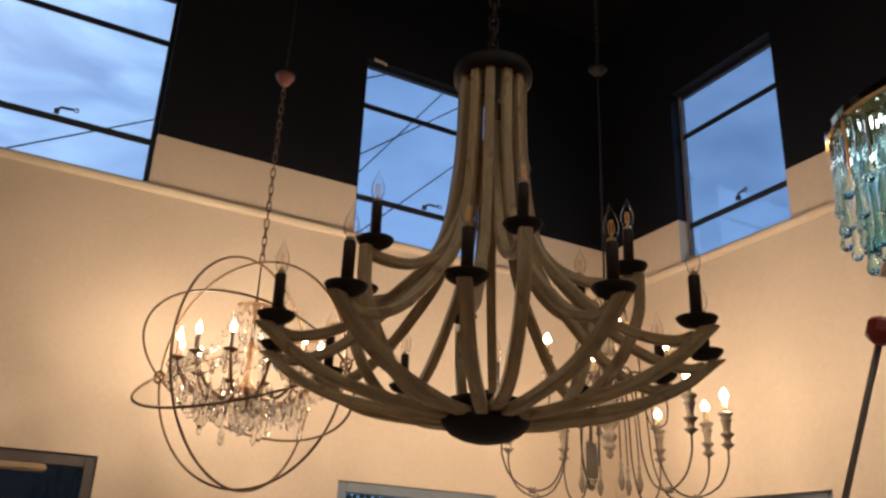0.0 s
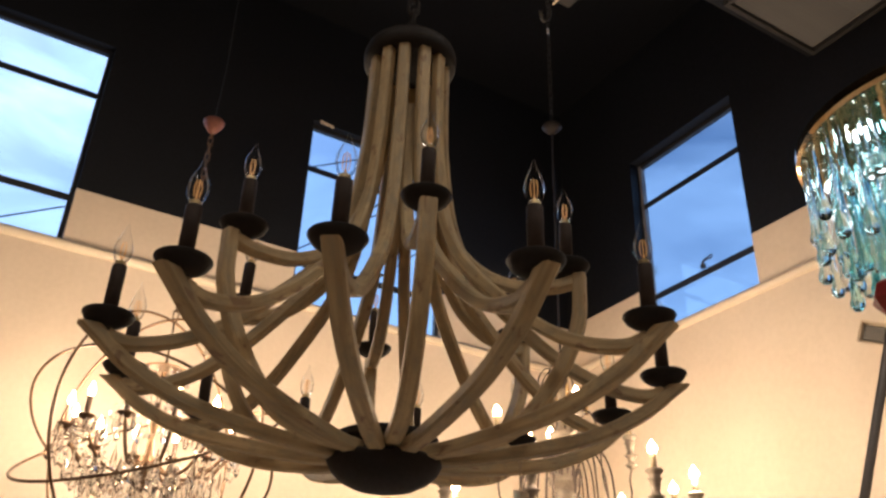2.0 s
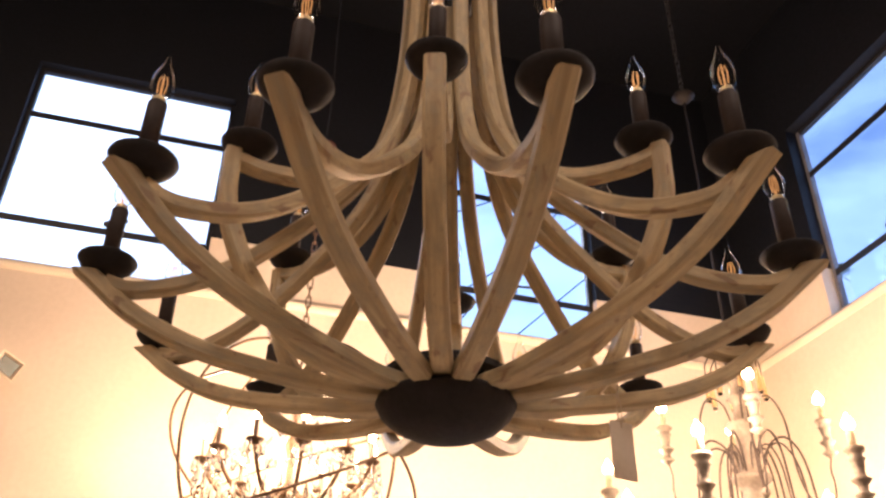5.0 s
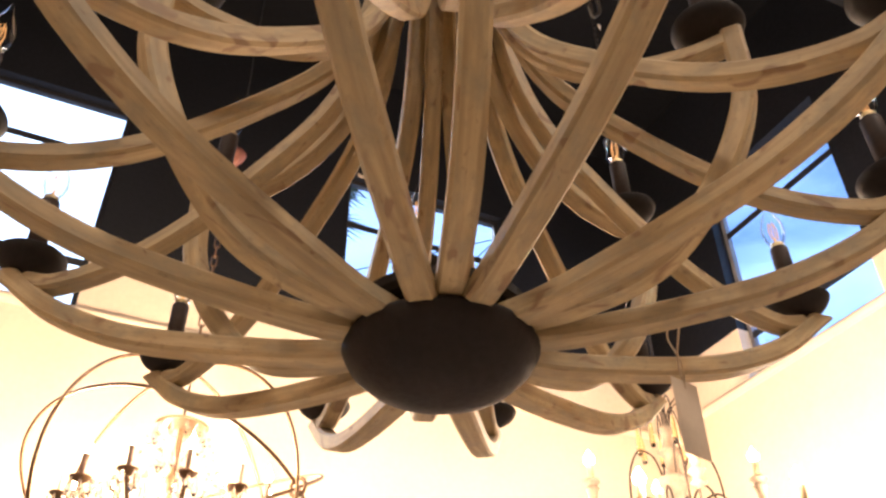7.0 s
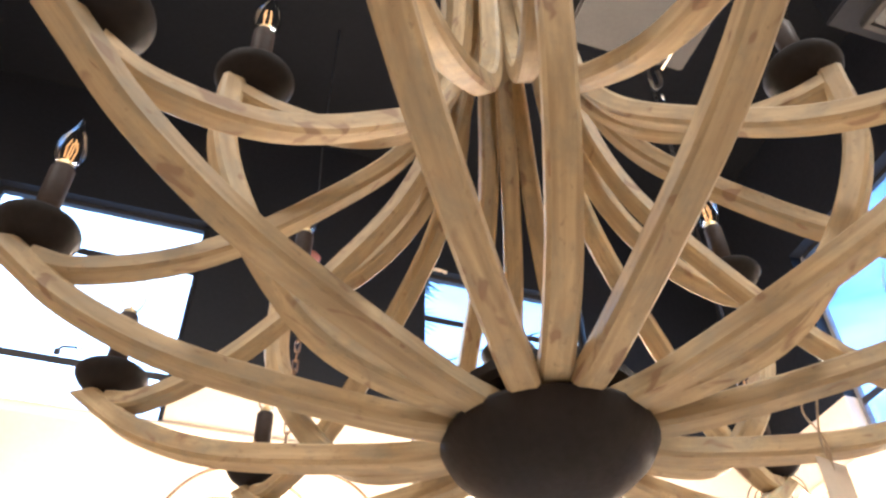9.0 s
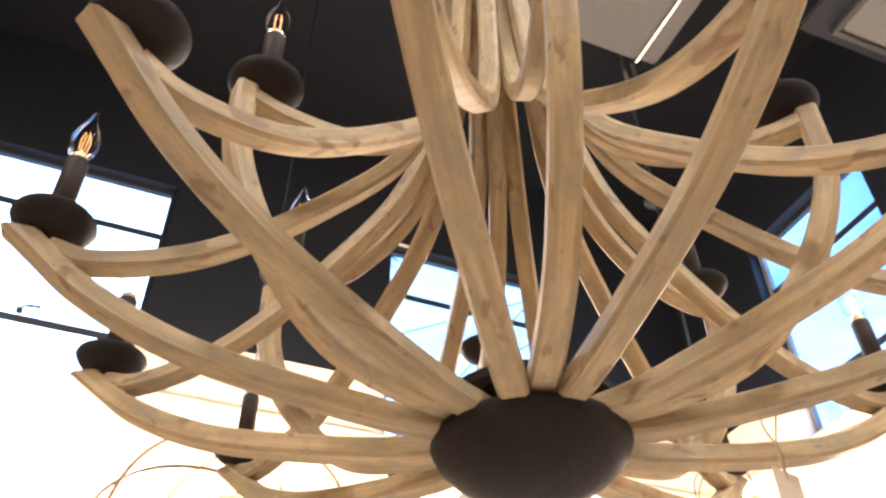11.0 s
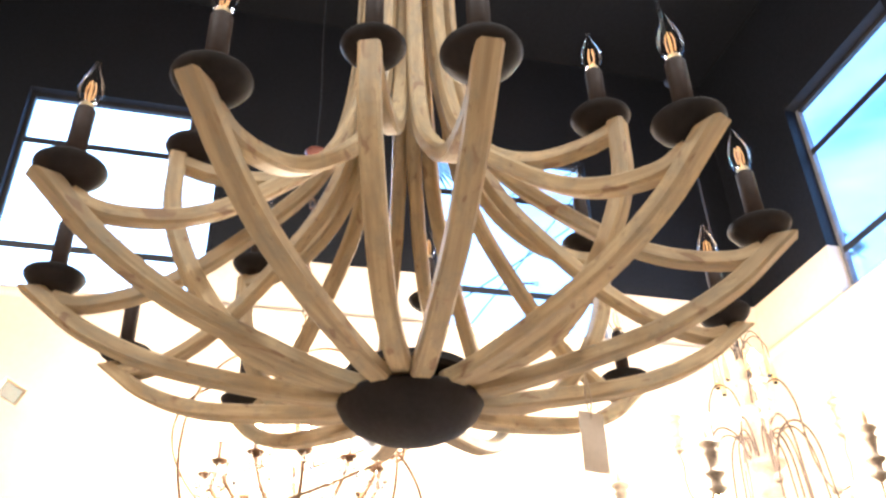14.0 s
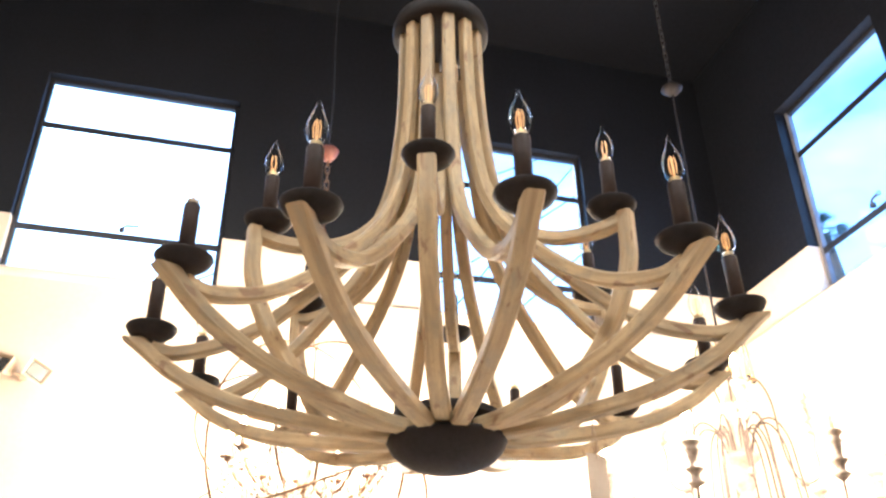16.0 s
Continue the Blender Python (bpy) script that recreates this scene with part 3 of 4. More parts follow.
def chain(parent, z0, z1, link_len=0.05, wire=0.0038, half=0.012, x=0.0, y=0.0, mat=None, name="chain_link"):
    pitch = link_len - 2 * wire - 0.004
    pts = []
    for k in range(16):
        a = 2 * math.pi * k / 16
        pts.append((half * math.cos(a), 0, (link_len / 2 - half) * (1 if math.sin(a) >= 0 else -1) + half * math.sin(a)))
    first, i, z = None, 0, z0 + link_len / 2
    while z < z1:
        m = pose(x, y, z, 0, 0, 90 * (i % 2) + 12 * math.sin(i))
        if first is None:
            first = part(name, tube(pts, wire, 6, True), mat or M_IRON, parent, smooth=True)
            first.matrix_basis = m
        else:
            again(name, first, parent, m)
        z += pitch
        i += 1


BULB = [(0.0085, 0.0), (0.011, 0.006), (0.0150, 0.016), (0.0172, 0.027), (0.0165, 0.038), (0.0130, 0.050), (0.0088, 0.060), (0.0055, 0.068), (0.0036, 0.076), (0.0022, 0.083), (0.0, 0.086)]


def chandelier():
    c = thing("wooden_chandelier", (0, 0, 0), TURN0, "large whitewashed wooden chandelier of bent strips with unlit candle bulbs", "chandelier")
    c.location.z = 0
    # bowl at the foot, ring at the head
    part("bowl", lathe([(0, 1.888), (0.03, 1.889), (0.06, 1.896), (0.085, 1.908), (0.102, 1.924), (0.110, 1.940), (0.108, 1.946), (0.09, 1.948), (0, 1.948)], 48), M_IRON, c, "dark bronze bowl", True)
    part("collar", lathe([(0.0, 1.972), (0.095, 1.972), (0.102, 1.977), (0.102, 1.988), (0.095, 1.993), (0, 1.993)], 40), M_IRON, c, "dark bronze collar")
    part("ring", lathe([(0.076, 2.905), (0.104, 2.905), (0.112, 2.912), (0.113, 2.935), (0.108, 2.95), (0.09, 2.957), (0.05, 2.962), (0.03, 2.972), (0.0, 2.975)], 48), M_IRON, c, "dark bronze cap ring", True)
    part("loop", tube(circle(0.022, 20, pose(0, 0, 2.99, 90, 0, 0)), 0.004, 6, True), M_IRON, c, smooth=True)
    chain(c, 3.0, CEIL - 0.02, 0.055, 0.0042, 0.013)
    part("ceiling_canopy", lathe([(0.06, CEIL - 0.03), (0.065, CEIL - 0.015), (0.065, CEIL)], 24), M_IRON, c)
    # one arm of each kind, then the rest on the same meshes
    kinds = {
        "outer": (OUT_LOW, OUT_UP, 0.540, 2.113, [15.5, 46, 75.5, 105, 135, 165, 195, 225, 255, 283.3, 315, 343.6]),
        "inner": (IN_LOW, IN_UP, 0.362, 2.302, [0, 61, 120, 180, 240, 299]),
    }
    shared = {}
    rnd = random.Random(4)
    for kind, (lo, up, rc, zc, angles) in kinds.items():
        for a in angles:
            wob = rnd.uniform(-0.8, 0.8)
            m = pose(0, 0, 0, 0, 0, a - 90 + wob)
            if kind not in shared:
                los, ups = spline([(r, 0, z) for r, z in lo], 5), spline([(r, 0, z) for r, z in up], 5)
                shared[kind] = (link("lower_strip", strip(los, 0.031, 0.025, level=zc - 0.006), M_WOOD, c), link("upper_strip", strip(ups, 0.027, 0.024), M_WOOD, c))
                for o in shared[kind]:
                    o.matrix_basis = m
            else:
                for o in shared[kind]:
                    again(o.name.split(".")[0], o, c, m)
            mc = m @ pose(rc, 0, zc) @ pose(0, 0, 0, rnd.uniform(-1.2, 1.2), rnd.uniform(-1.2, 1.2), rnd.uniform(0, 360))
            if "cup" not in shared:
                cup = link("candle_cup", lathe([(0, -0.005), (0.018, -0.004), (0.031, 0.0), (0.040, 0.007), (0.0455, 0.016), (0.0448, 0.018), (0.039, 0.013), (0.03, 0.009), (0.014, 0.008), (0, 0.008)], 32), M_IRON, c, True)
                sleeve = link("candle_sleeve", lathe([(0.0132, 0.010), (0.0132, 0.112), (0.0122, 0.114), (0.009, 0.114), (0.009, 0.118), (0, 0.118)], 20), M_SLEEVE, c, True)
                glass = link("bulb", lathe([(r, z + 0.118) for r, z in BULB], 16), M_BULB, c, True)
                glass.visible_shadow = False
                fb = bmesh.new()
                for k in range(4):
                    q = pose(0, 0, 0, 0, 0, 90 * k)
                    tube([q @ Vector((0.0045, 0, 0.132)), q @ Vector((0.0060, 0, 0.150)), q @ Vector((0.0035, 0, 0.163))], 0.0009, 5, bm=fb)
                lathe([(0.002, 0.118), (0.0016, 0.134), (0, 0.135)], 8, fb)
                fil = link("filament", fb, M_FILA, glass)
                sock = link("socket", lathe([(0.0098, 0.112), (0.0098, 0.121), (0.0085, 0.123), (0, 0.123)], 14), M_BRASS, c)
                shared["cup"] = (cup, sleeve, glass, sock, fil)
                for o in (cup, sleeve, glass, sock):
                    o.matrix_basis = mc
            else:
                cup, sleeve, glass, sock, fil = shared["cup"]
                again("candle_cup", cup, c, mc)
                again("candle_sleeve", sleeve, c, mc)
                again("socket", sock, c, mc)
                g = again("bulb", glass, c, mc)
                g.visible_shadow = False
                again("filament", fil, g, Matrix())
    return c


chandelier()


def price_tag():
    th = radians(TURN0 + 84)
    e = thing("price_tag", (0.262 * math.sin(th), -0.262 * math.cos(th), 0), 12, "blank kraft paper price tag on string looped round a strip", "tag")
    part("card", B((-0.0215, -0.0006, 1.818), (0.0215, 0.0006, 1.905), 0.0004), M_PAPER, e)
    part("string", tube(spline([(0, 0, 1.895), (0.006, 0.002, 1.93), (0.014, 0.02, 1.975), (0.004, 0.0, 1.988), (-0.012, -0.02, 1.975), (-0.006, -0.002, 1.93), (0, 0, 1.897)], 6), 0.0011, 6), M_STRING, e, smooth=True)


price_tag()


# ---- the orb chandelier ----
ORB = (0.018, 2.258, 2.50)


def drop_mesh(h, r, n=8):
    return lathe([(0, -h), (r * 0.55, -h * 0.93), (r, -h * 0.74), (r * 0.8, -h * 0.5), (r * 0.35, -h * 0.2), (r * 0.12, 0), (0, 0)], n)


def orb_chandelier():
    x, y, z = ORB
    e = thing("orb_chandelier", (x, y, 0), 0, "bronze hoop orb chandelier with crystal drops and lit candle bulbs", "chandelier")
    R = 0.557
    for rx, ry, rz, k in ((-0.62, 0.784, -0.024, 1.01), (0.808, 0.587, 0.047, 1.0), (0.37, 0.314, 0.874, 0.962), (0.387, 0.312, -0.868, 0.973)):
        turn = Vector((0, 0, 1)).rotation_difference(Vector((rx, ry, rz))).to_matrix().to_4x4()
        part("hoop", tube(circle(R * k, 96, Matrix.Translation((0, 0, z)) @ turn), 0.0062, 8, True), M_RING, e, smooth=True)
    for px, py, pz in ((-0.337, 0.425, z), (0.337, -0.425, z)):
        part("hoop_eye", tube(circle(0.03, 24, pose(px, py, pz, 90, 0, -54)), 0.0065, 8, True), M_RING, e, smooth=True)
    chain(e, z + R, 4.14, 0.06, 0.0035, 0.011, mat=M_RING)
    part("canopy", lathe([(0.01, 4.115), (0.024, 4.127), (0.048, 4.166), (0.055, 4.185), (0.047, 4.195), (0.016, 4.201), (0, 4.201)], 24), M_CANOPY, e, "rust-red canopy cup", True)
    part("wire", tube(spline([(0, 0, 4.20), (0.01, 0.01, 4.6), (0, 0, 5.1), (0.015, 0, CEIL)], 6), 0.0035, 6), M_CABLE, e, smooth=True)
    # inner frame
    zc = 2.42
    part("stem", lathe([(0.0, zc - 0.13), (0.018, zc - 0.12), (0.03, zc - 0.09), (0.02, zc - 0.05), (0.045, zc - 0.02), (0.05, zc), (0.02, zc + 0.03), (0.012, zc + 0.12), (0.026, zc + 0.17),
                        (0.03, zc + 0.19), (0.011, zc + 0.23), (0.01, zc + 0.40), (0.02, zc + 0.42), (0.005, zc + 0.45), (0.004, z + R)], 20), M_RING, e, smooth=True)
    base_arm = candle = cupm = lit = None
    drops = {}
    rnd = random.Random(8)

    def hang(px, py, pz, h, r, mat=M_CRYS, name="crystal_drop"):
        key = (h, r)
        m = pose(px, py, pz, 0, 0, rnd.uniform(0, 360))
        if key not in drops:
            drops[key] = link(name, drop_mesh(h, r), mat, e)
            drops[key].matrix_basis = m
        else:
            again(name, drops[key], e, m)

    n = 12
    for k in range(n):
        a = 360 / n * k
        m = pose(0, 0, 0, 0, 0, a)
        rr = 0.345
        if base_arm is None:
            pts = spline([(0.03, 0, zc), (0.12, 0, zc - 0.065), (0.22, 0, zc - 0.06), (0.30, 0, zc + 0.01), (rr, 0, zc + 0.085)], 6)
            base_arm = part("arm", tube(pts, 0.008, 8), M_RING, e, smooth=True)
            cupm = part("drip_cup", lathe([(0.008, zc + 0.08), (0.02, zc + 0.088), (0.036, zc + 0.10), (0.035, zc + 0.103), (0.012, zc + 0.096), (0.012, zc + 0.10)], 20, m=pose(rr, 0, 0)), M_RING, e, smooth=True)
            candle = part("candle_tube", lathe([(0.0115, zc + 0.096), (0.0115, zc + 0.18), (0, zc + 0.18)], 14, m=pose(rr, 0, 0)), M_BROWNTUBE, e)
            lit = part("bulb", lathe([(q * 0.8, v * 0.72 + zc + 0.18) for q, v in BULB], 12, m=pose(rr, 0, 0)), M_LIT, e, "lit candle bulb", True)
            for o in (base_arm, cupm, candle, lit):
                o.matrix_basis = m
        else:
            for nm, o in (("arm", base_arm), ("drip_cup", cupm), ("candle_tube", candle), ("bulb", lit)):
                again(nm, o, e, m)
        for j in range(6):
            aa = radians(a + 60 * j)
            p = m @ Vector((rr, 0, 0))
            hang(p.x + 0.034 * math.cos(aa), p.y + 0.034 * math.sin(aa), zc + 0.095, 0.075 if j % 2 else 0.055, 0.011)
        for q, h in ((0.27, 0.11), (0.2, 0.09), (0.12, 0.10)):
            p = pose(0, 0, 0, 0, 0, a + rnd.uniform(-9, 9)) @ Vector((q, 0, 0))
            hang(p.x, p.y, zc - 0.05, h, 0.014)
    # bead swags and the drops round the waist and the crown
    bead = None
    for k in range(n):
        for j in range(9):
            s = j / 9
            a = radians(360 / n * (k + s))
            rad, zz = 0.30 + 0.0 * s, zc + 0.10 - 0.075 * math.sin(math.pi * s)
            m = pose(rad * math.cos(a), rad * math.sin(a), zz)
            if bead is None:
                bead = link("bead", lathe([(0, -0.0075), (0.0065, -0.004), (0.0065, 0.004), (0, 0.0075)], 6), M_CRYS, e)
                bead.matrix_basis = m
            else:
                again("bead", bead, e, m)
    for rad, zz, cnt, h, r in ((0.16, zc - 0.09, 16, 0.09, 0.012), (0.09, zc + 0.40, 12, 0.07, 0.011), (0.05, zc - 0.1, 8, 0.12, 0.014), (0.31, zc - 0.02, 26, 0.10, 0.013), (0.235, zc - 0.06, 20, 0.11, 0.014), (0.37, zc + 0.06, 30, 0.085, 0.012), (0.06, zc + 0.30, 10, 0.08, 0.012)):
        for k in range(cnt):
            a = 2 * math.pi * k / cnt + rnd.uniform(-0.06, 0.06)
            hang(rad * math.cos(a), rad * math.sin(a), zz + rnd.uniform(-0.012, 0.012), h, r)
    # bead strands from the crown down to the cups, and straight strands under the stem
    for k in range(n):
        for j in range(1, 12):
            s = j / 12
            a = radians(360 / n * k)
            rad, zz = 0.09 + 0.24 * s, zc + 0.40 - 0.30 * s - 0.10 * math.sin(math.pi * s)
            again("bead", bead, e, pose(rad * math.cos(a), rad * math.sin(a), zz, 0, 40 * j, 30 * j))
    for k in range(9):
        a = radians(40 * k + 14)
        rad = 0.10 + 0.09 * (k % 3)
        for j in range(7):
            again("bead", bead, e, pose(rad * math.cos(a), rad * math.sin(a), zc - 0.06 - 0.0155 * j, 0, 0, 25 * j))
        hang(rad * math.cos(a), rad * math.sin(a), zc - 0.165, 0.085, 0.015)
    part("finial", lathe([(0, zc - 0.225), (0.016, zc - 0.222), (0.024, zc - 0.205), (0.016, zc - 0.188), (0.004, zc - 0.18), (0.004, zc - 0.12), (0, zc - 0.12)], 10), M_CRYS, e, "faceted crystal ball")
    part("crown_plate", lathe([(0.02, zc + 0.395), (0.092, zc + 0.40), (0.095, zc + 0.408), (0.02, zc + 0.412)], 24), M_RING, e)
    for k in range(4):
        a = radians(90 * k + 15)
        lamp("orb_lamp", "POINT", pose(x + 0.345 * math.cos(a), y + 0.345 * math.sin(a), zc + 0.235), 18.5, WARM, 0.03)


orb_chandelier()


# ---- the turned-wood candelabra ----
CAN = (1.875, 1.805)


def turned(z0, h, r):
    """A turned holder: rings and hollows, from the bottom up."""
    shape = [(0.15, 0.0), (0.35, 0.03), (0.62, 0.08), (0.95, 0.13), (0.6, 0.17), (0.45, 0.22), (0.5, 0.30), (0.85, 0.37), (1.0, 0.41), (0.6, 0.45), (0.5, 0.52), (0.62, 0.66), (0.7, 0.74), (0.9, 0.78),
             (0.62, 0.82), (0.75, 0.88), (1.05, 0.93), (1.05, 0.97), (0.9, 1.0), (0.0, 1.0)]
    return [(r * a, z0 + h * b) for a, b in shape]


def candelabra():
    x, y = CAN
    e = thing("turned_wood_candelabra", (x, y, 0), 0, "limed turned-wood chandelier with thin bent iron arms, lit bulbs", "chandelier")
    post = [(0, 2.222), (0.010, 2.228), (0.022, 2.245), (0.014, 2.262), (0.030, 2.275), (0.036, 2.29), (0.022, 2.305), (0.034, 2.325), (0.044, 2.345), (0.030, 2.362), (0.026, 2.375), (0.046, 2.40), (0.050, 2.44),
            (0.045, 2.475), (0.060, 2.50), (0.080, 2.515), (0.082, 2.535), (0.060, 2.545), (0.042, 2.555), (0.038, 2.60), (0.040, 2.72), (0.066, 2.745), (0.070, 2.765), (0.035, 2.78), (0.026, 2.82), (0.03, 2.86),
            (0.05, 2.88), (0.03, 2.90), (0.02, 2.95), (0.03, 2.98), (0.012, 3.0), (0.01, 3.05), (0, 3.05)]
    part("post", lathe(post, 24), M_GREYWOOD, e, "limed turned post", True)
    part("rod", tube([(0, 0, 3.04), (0, 0, 4.62)], 0.006, 8), M_IRON, e)
    part("canopy", lathe([(0.012, 4.59), (0.04, 4.61), (0.06, 4.634), (0.056, 4.642), (0.01, 4.647), (0.0, 4.665)], 24), M_IRON, e, "grey canopy disc", True)
    chain(e, 4.65, CEIL, 0.06, 0.003, 0.010, mat=M_GREYMETAL)
    made = {}

    def once(name, build, mat, m, label="", smooth=True, par=e):
        if name not in made:
            made[name] = part(name.split("|")[0], build(), mat, par, label, smooth)
            made[name].matrix_basis = m
            return made[name]
        return again(name.split("|")[0], made[name], par, m)

    for turn in (22, 77, 120, 165, 218, 270, 318, 348):
        m = pose(0, 0, 0, 0, 0, turn)
        once("arm|o", lambda: tube(spline([(0.05, 0, 2.53), (0.09, 0, 2.655), (0.16, 0, 2.685), (0.215, 0, 2.59), (0.235, 0, 2.40), (0.255, 0, 2.22), (0.32, 0, 2.075), (0.43, 0, 2.035), (0.54, 0, 2.09), (0.592, 0, 2.19), (0.60, 0, 2.285)], 6), 0.0048, 8), M_ROD, m)
        once("clip|o", lambda: lathe([(0.008, -0.02), (0.018, -0.014), (0.012, 0), (0.018, 0.014), (0.008, 0.02)], 12, m=pose(0.43, 0, 2.035, 0, 90, 0)), M_GREYWOOD, m)
        mm = m @ pose(0.60, 0, 0)
        once("holder|o", lambda: lathe(turned(2.275, 0.195, 0.036), 18), M_GREYWOOD, mm)
        once("candle_tube|o", lambda: lathe([(0.0135, 2.465), (0.0135, 2.535), (0, 2.535)], 14), M_CANDLE, mm)
        once("bulb|o", lambda: lathe([(q * 1.25, v * 0.72 + 2.535) for q, v in BULB], 14), M_LIT, mm, "lit candle bulb")
    for k in range(4):
        m = pose(0, 0, 0, 0, 0, 90 * k - 117)
        once("arm|u", lambda: tube(spline([(0.04, 0, 2.76), (0.07, 0, 2.86), (0.13, 0, 2.885), (0.175, 0, 2.78), (0.185, 0, 2.58), (0.205, 0, 2.47), (0.245, 0, 2.40), (0.305, 0, 2.42), (0.322, 0, 2.49), (0.318, 0, 2.55), (0.33, 0, 2.61)], 6), 0.0045, 8), M_ROD, m)
        once("clip|u", lambda: lathe([(0.008, -0.02), (0.018, -0.014), (0.012, 0), (0.018, 0.014), (0.008, 0.02)], 12, m=pose(0.245, 0, 2.40, 0, 90, 0)), M_GREYWOOD, m)
        mm = m @ pose(0.33, 0, 0)
        once("holder|u", lambda: lathe(turned(2.60, 0.17, 0.033), 18), M_GREYWOOD, mm)
        once("candle_tube|u", lambda: lathe([(0.0135, 2.765), (0.0135, 2.835), (0, 2.835)], 14), M_CANDLE, mm)
        once("bulb|u", lambda: lathe([(q * 1.25, v * 0.72 + 2.835) for q, v in BULB], 14), M_LIT, mm, "lit candle bulb")
    for k in range(6):
        m = pose(0, 0, 0, 0, 0, 60 * k + 12)
        once("scroll", lambda: tube(spline([(0.035, 0, 2.54), (0.052, 0, 2.64), (0.09, 0, 2.66), (0.125, 0, 2.58), (0.14, 0, 2.42), (0.15, 0, 2.20)], 6), 0.0042, 8), M_ROD, m)
        once("wood_drop", lambda: lathe([(0, 2.045), (0.006, 2.05), (0.014, 2.072), (0.019, 2.095), (0.012, 2.125), (0.007, 2.155), (0.011, 2.178), (0.005, 2.192), (0.004, 2.205), (0, 2.205)], 10, m=pose(0.15, 0, 0)), M_GREYWOOD, m)
    # crown of wires with hanging glass pendants
    for k in range(8):
        m = pose(0, 0, 0, 0, 0, 45 * k + 20)
        once("crown_wire", lambda: tube(spline([(0.012, 0, 2.95), (0.03, 0, 3.06), (0.075, 0, 3.10), (0.115, 0, 3.05), (0.12, 0, 2.99)], 5), 0.003, 6), M_ROD, m)
        once("pendant", lambda: lathe([(0, 2.865), (0.010, 2.868), (0.0125, 2.89), (0.009, 2.95), (0.005, 2.985), (0, 2.99)], 8, m=pose(0.12, 0, 0)), M_AMBER, m, "amber glass pendant")
    for k in range(4):
        a = radians(90 * k - 45)
        lamp("candelabra_lamp", "POINT", pose(x + 0.60 * math.cos(a), y + 0.60 * math.sin(a), 2.575), 21.0, WARM, 0.03)


candelabra()


# ---- the round glass chandelier ----
def glass_chandelier():
    cx, cy, zt = 1.56, -0.46, 3.03
    R = 0.44
    e = thing("glass_rod_chandelier", (cx, cy, 0), 0, "round gold plate hung with clear and aqua glass rods, lit", "chandelier")
    part("plate", lathe([(0, zt), (R - 0.01, zt), (R, zt + 0.008), (R, zt + 0.035), (R - 0.012, zt + 0.04), (0, zt + 0.04)], 64), M_GOLDMIRROR, e, "polished gold ceiling plate")
    part("hanger", tube([(0, 0, zt + 0.04), (0, 0, CEIL)], 0.008, 8), M_GREYMETAL, e)
    rnd = random.Random(11)
    kinds = []
    for i, (h, mat) in enumerate(((0.26, M_CLEARROD), (0.32, M_CLEARROD), (0.36, M_AQUA), (0.40, M_CLEARROD), (0.44, M_TEAL), (0.50, M_AQUA), (0.56, M_CLEARROD), (0.60, M_TEAL))):
        bm = lathe([(0, -h), (0.012, -h + 0.003), (0.020, -h + 0.015), (0.021, -h + 0.028), (0.014, -h + 0.05), (0.010, -h + 0.09), (0.009, -0.02), (0.007, 0), (0, 0)], 12)
        kinds.append((h, link("glass_rod", bm, mat, e, True)))
    used = set()
    for ring, cnt, pool in ((0.42, 46, (0, 1, 2, 3)), (0.36, 40, (1, 2, 3, 4)), (0.29, 32, (2, 3, 4)), (0.22, 22, (3, 4, 5)), (0.15, 15, (5, 6, 7)), (0.07, 7, (6, 7))):
        for k in range(cnt):
            a = 2 * math.pi * k / cnt + rnd.uniform(-0.05, 0.05)
            i = rnd.choice(pool)
            m = pose(ring * math.cos(a), ring * math.sin(a), zt)
            if i not in used:
                kinds[i][1].matrix_basis = m
                used.add(i)
            else:
                again("glass_rod", kinds[i][1], e, m)
    first = None
    for k in range(7):
        a = 2 * math.pi * k / 7
        m = pose(0.29 * math.cos(a), 0.29 * math.sin(a), 0) if k else pose(0, 0, 0)
        if first is None:
            first = part("led", lathe([(0, zt - 0.006), (0.028, zt - 0.006), (0.034, zt - 0.001), (0.034, zt), (0, zt)], 20), M_LED, e, "lit spot lens")
            first.matrix_basis = m
        else:
            again("led", first, e, m)
    lamp("glass_lamp", "SPOT", look((cx, cy, zt - 0.02), (cx, cy, 0)), 30.0, (1.0, 0.86, 0.66), 0.04, spot=165)


glass_chandelier()


# ---- wall spotlights, ceiling fittings ----
def spot_head(name, at, turns):
    """Square floodlight head on a short bracket: a flared box open to the front."""
    e = thing(name, at, turns[0], "small beige square-headed wall spotlight on a bracket", "spotlight", "wall spotlights")
    bm = bmesh.new()
    r = [[bm.verts.new((sx * w, d, sz * h)) for sx, sz in ((-1, -1), (1, -1), (1, 1), (-1, 1))] for w, h, d in ((0.03, 0.025, 0.0), (0.04, 0.035, -0.03), (0.06, 0.05, -0.075), (0.064, 0.054, -0.085), (0.056, 0.046, -0.084), (0.035, 0.03, -0.03))]
    for p, q in zip(r, r[1:]):
        for k in range(4):
            bm.faces.new((p[k], p[(k + 1) % 4], q[(k + 1) % 4], q[k]))
    bm.faces.new(r[0])
    h = part("head", bm, M_SPOT, e)
    h.matrix_basis = pose(0, -0.07, 0, turns[1], 20, 0)
    part("reflector", B((-0.045, -0.066, -0.036), (0.045, -0.063, 0.036)), M_LENS, h, "silver reflector")
    part("bracket", tube([(0, 0, 0), (0, -0.04, 0), (0, -0.075, 0)], 0.008, 8), M_SPOT, e)
    return e


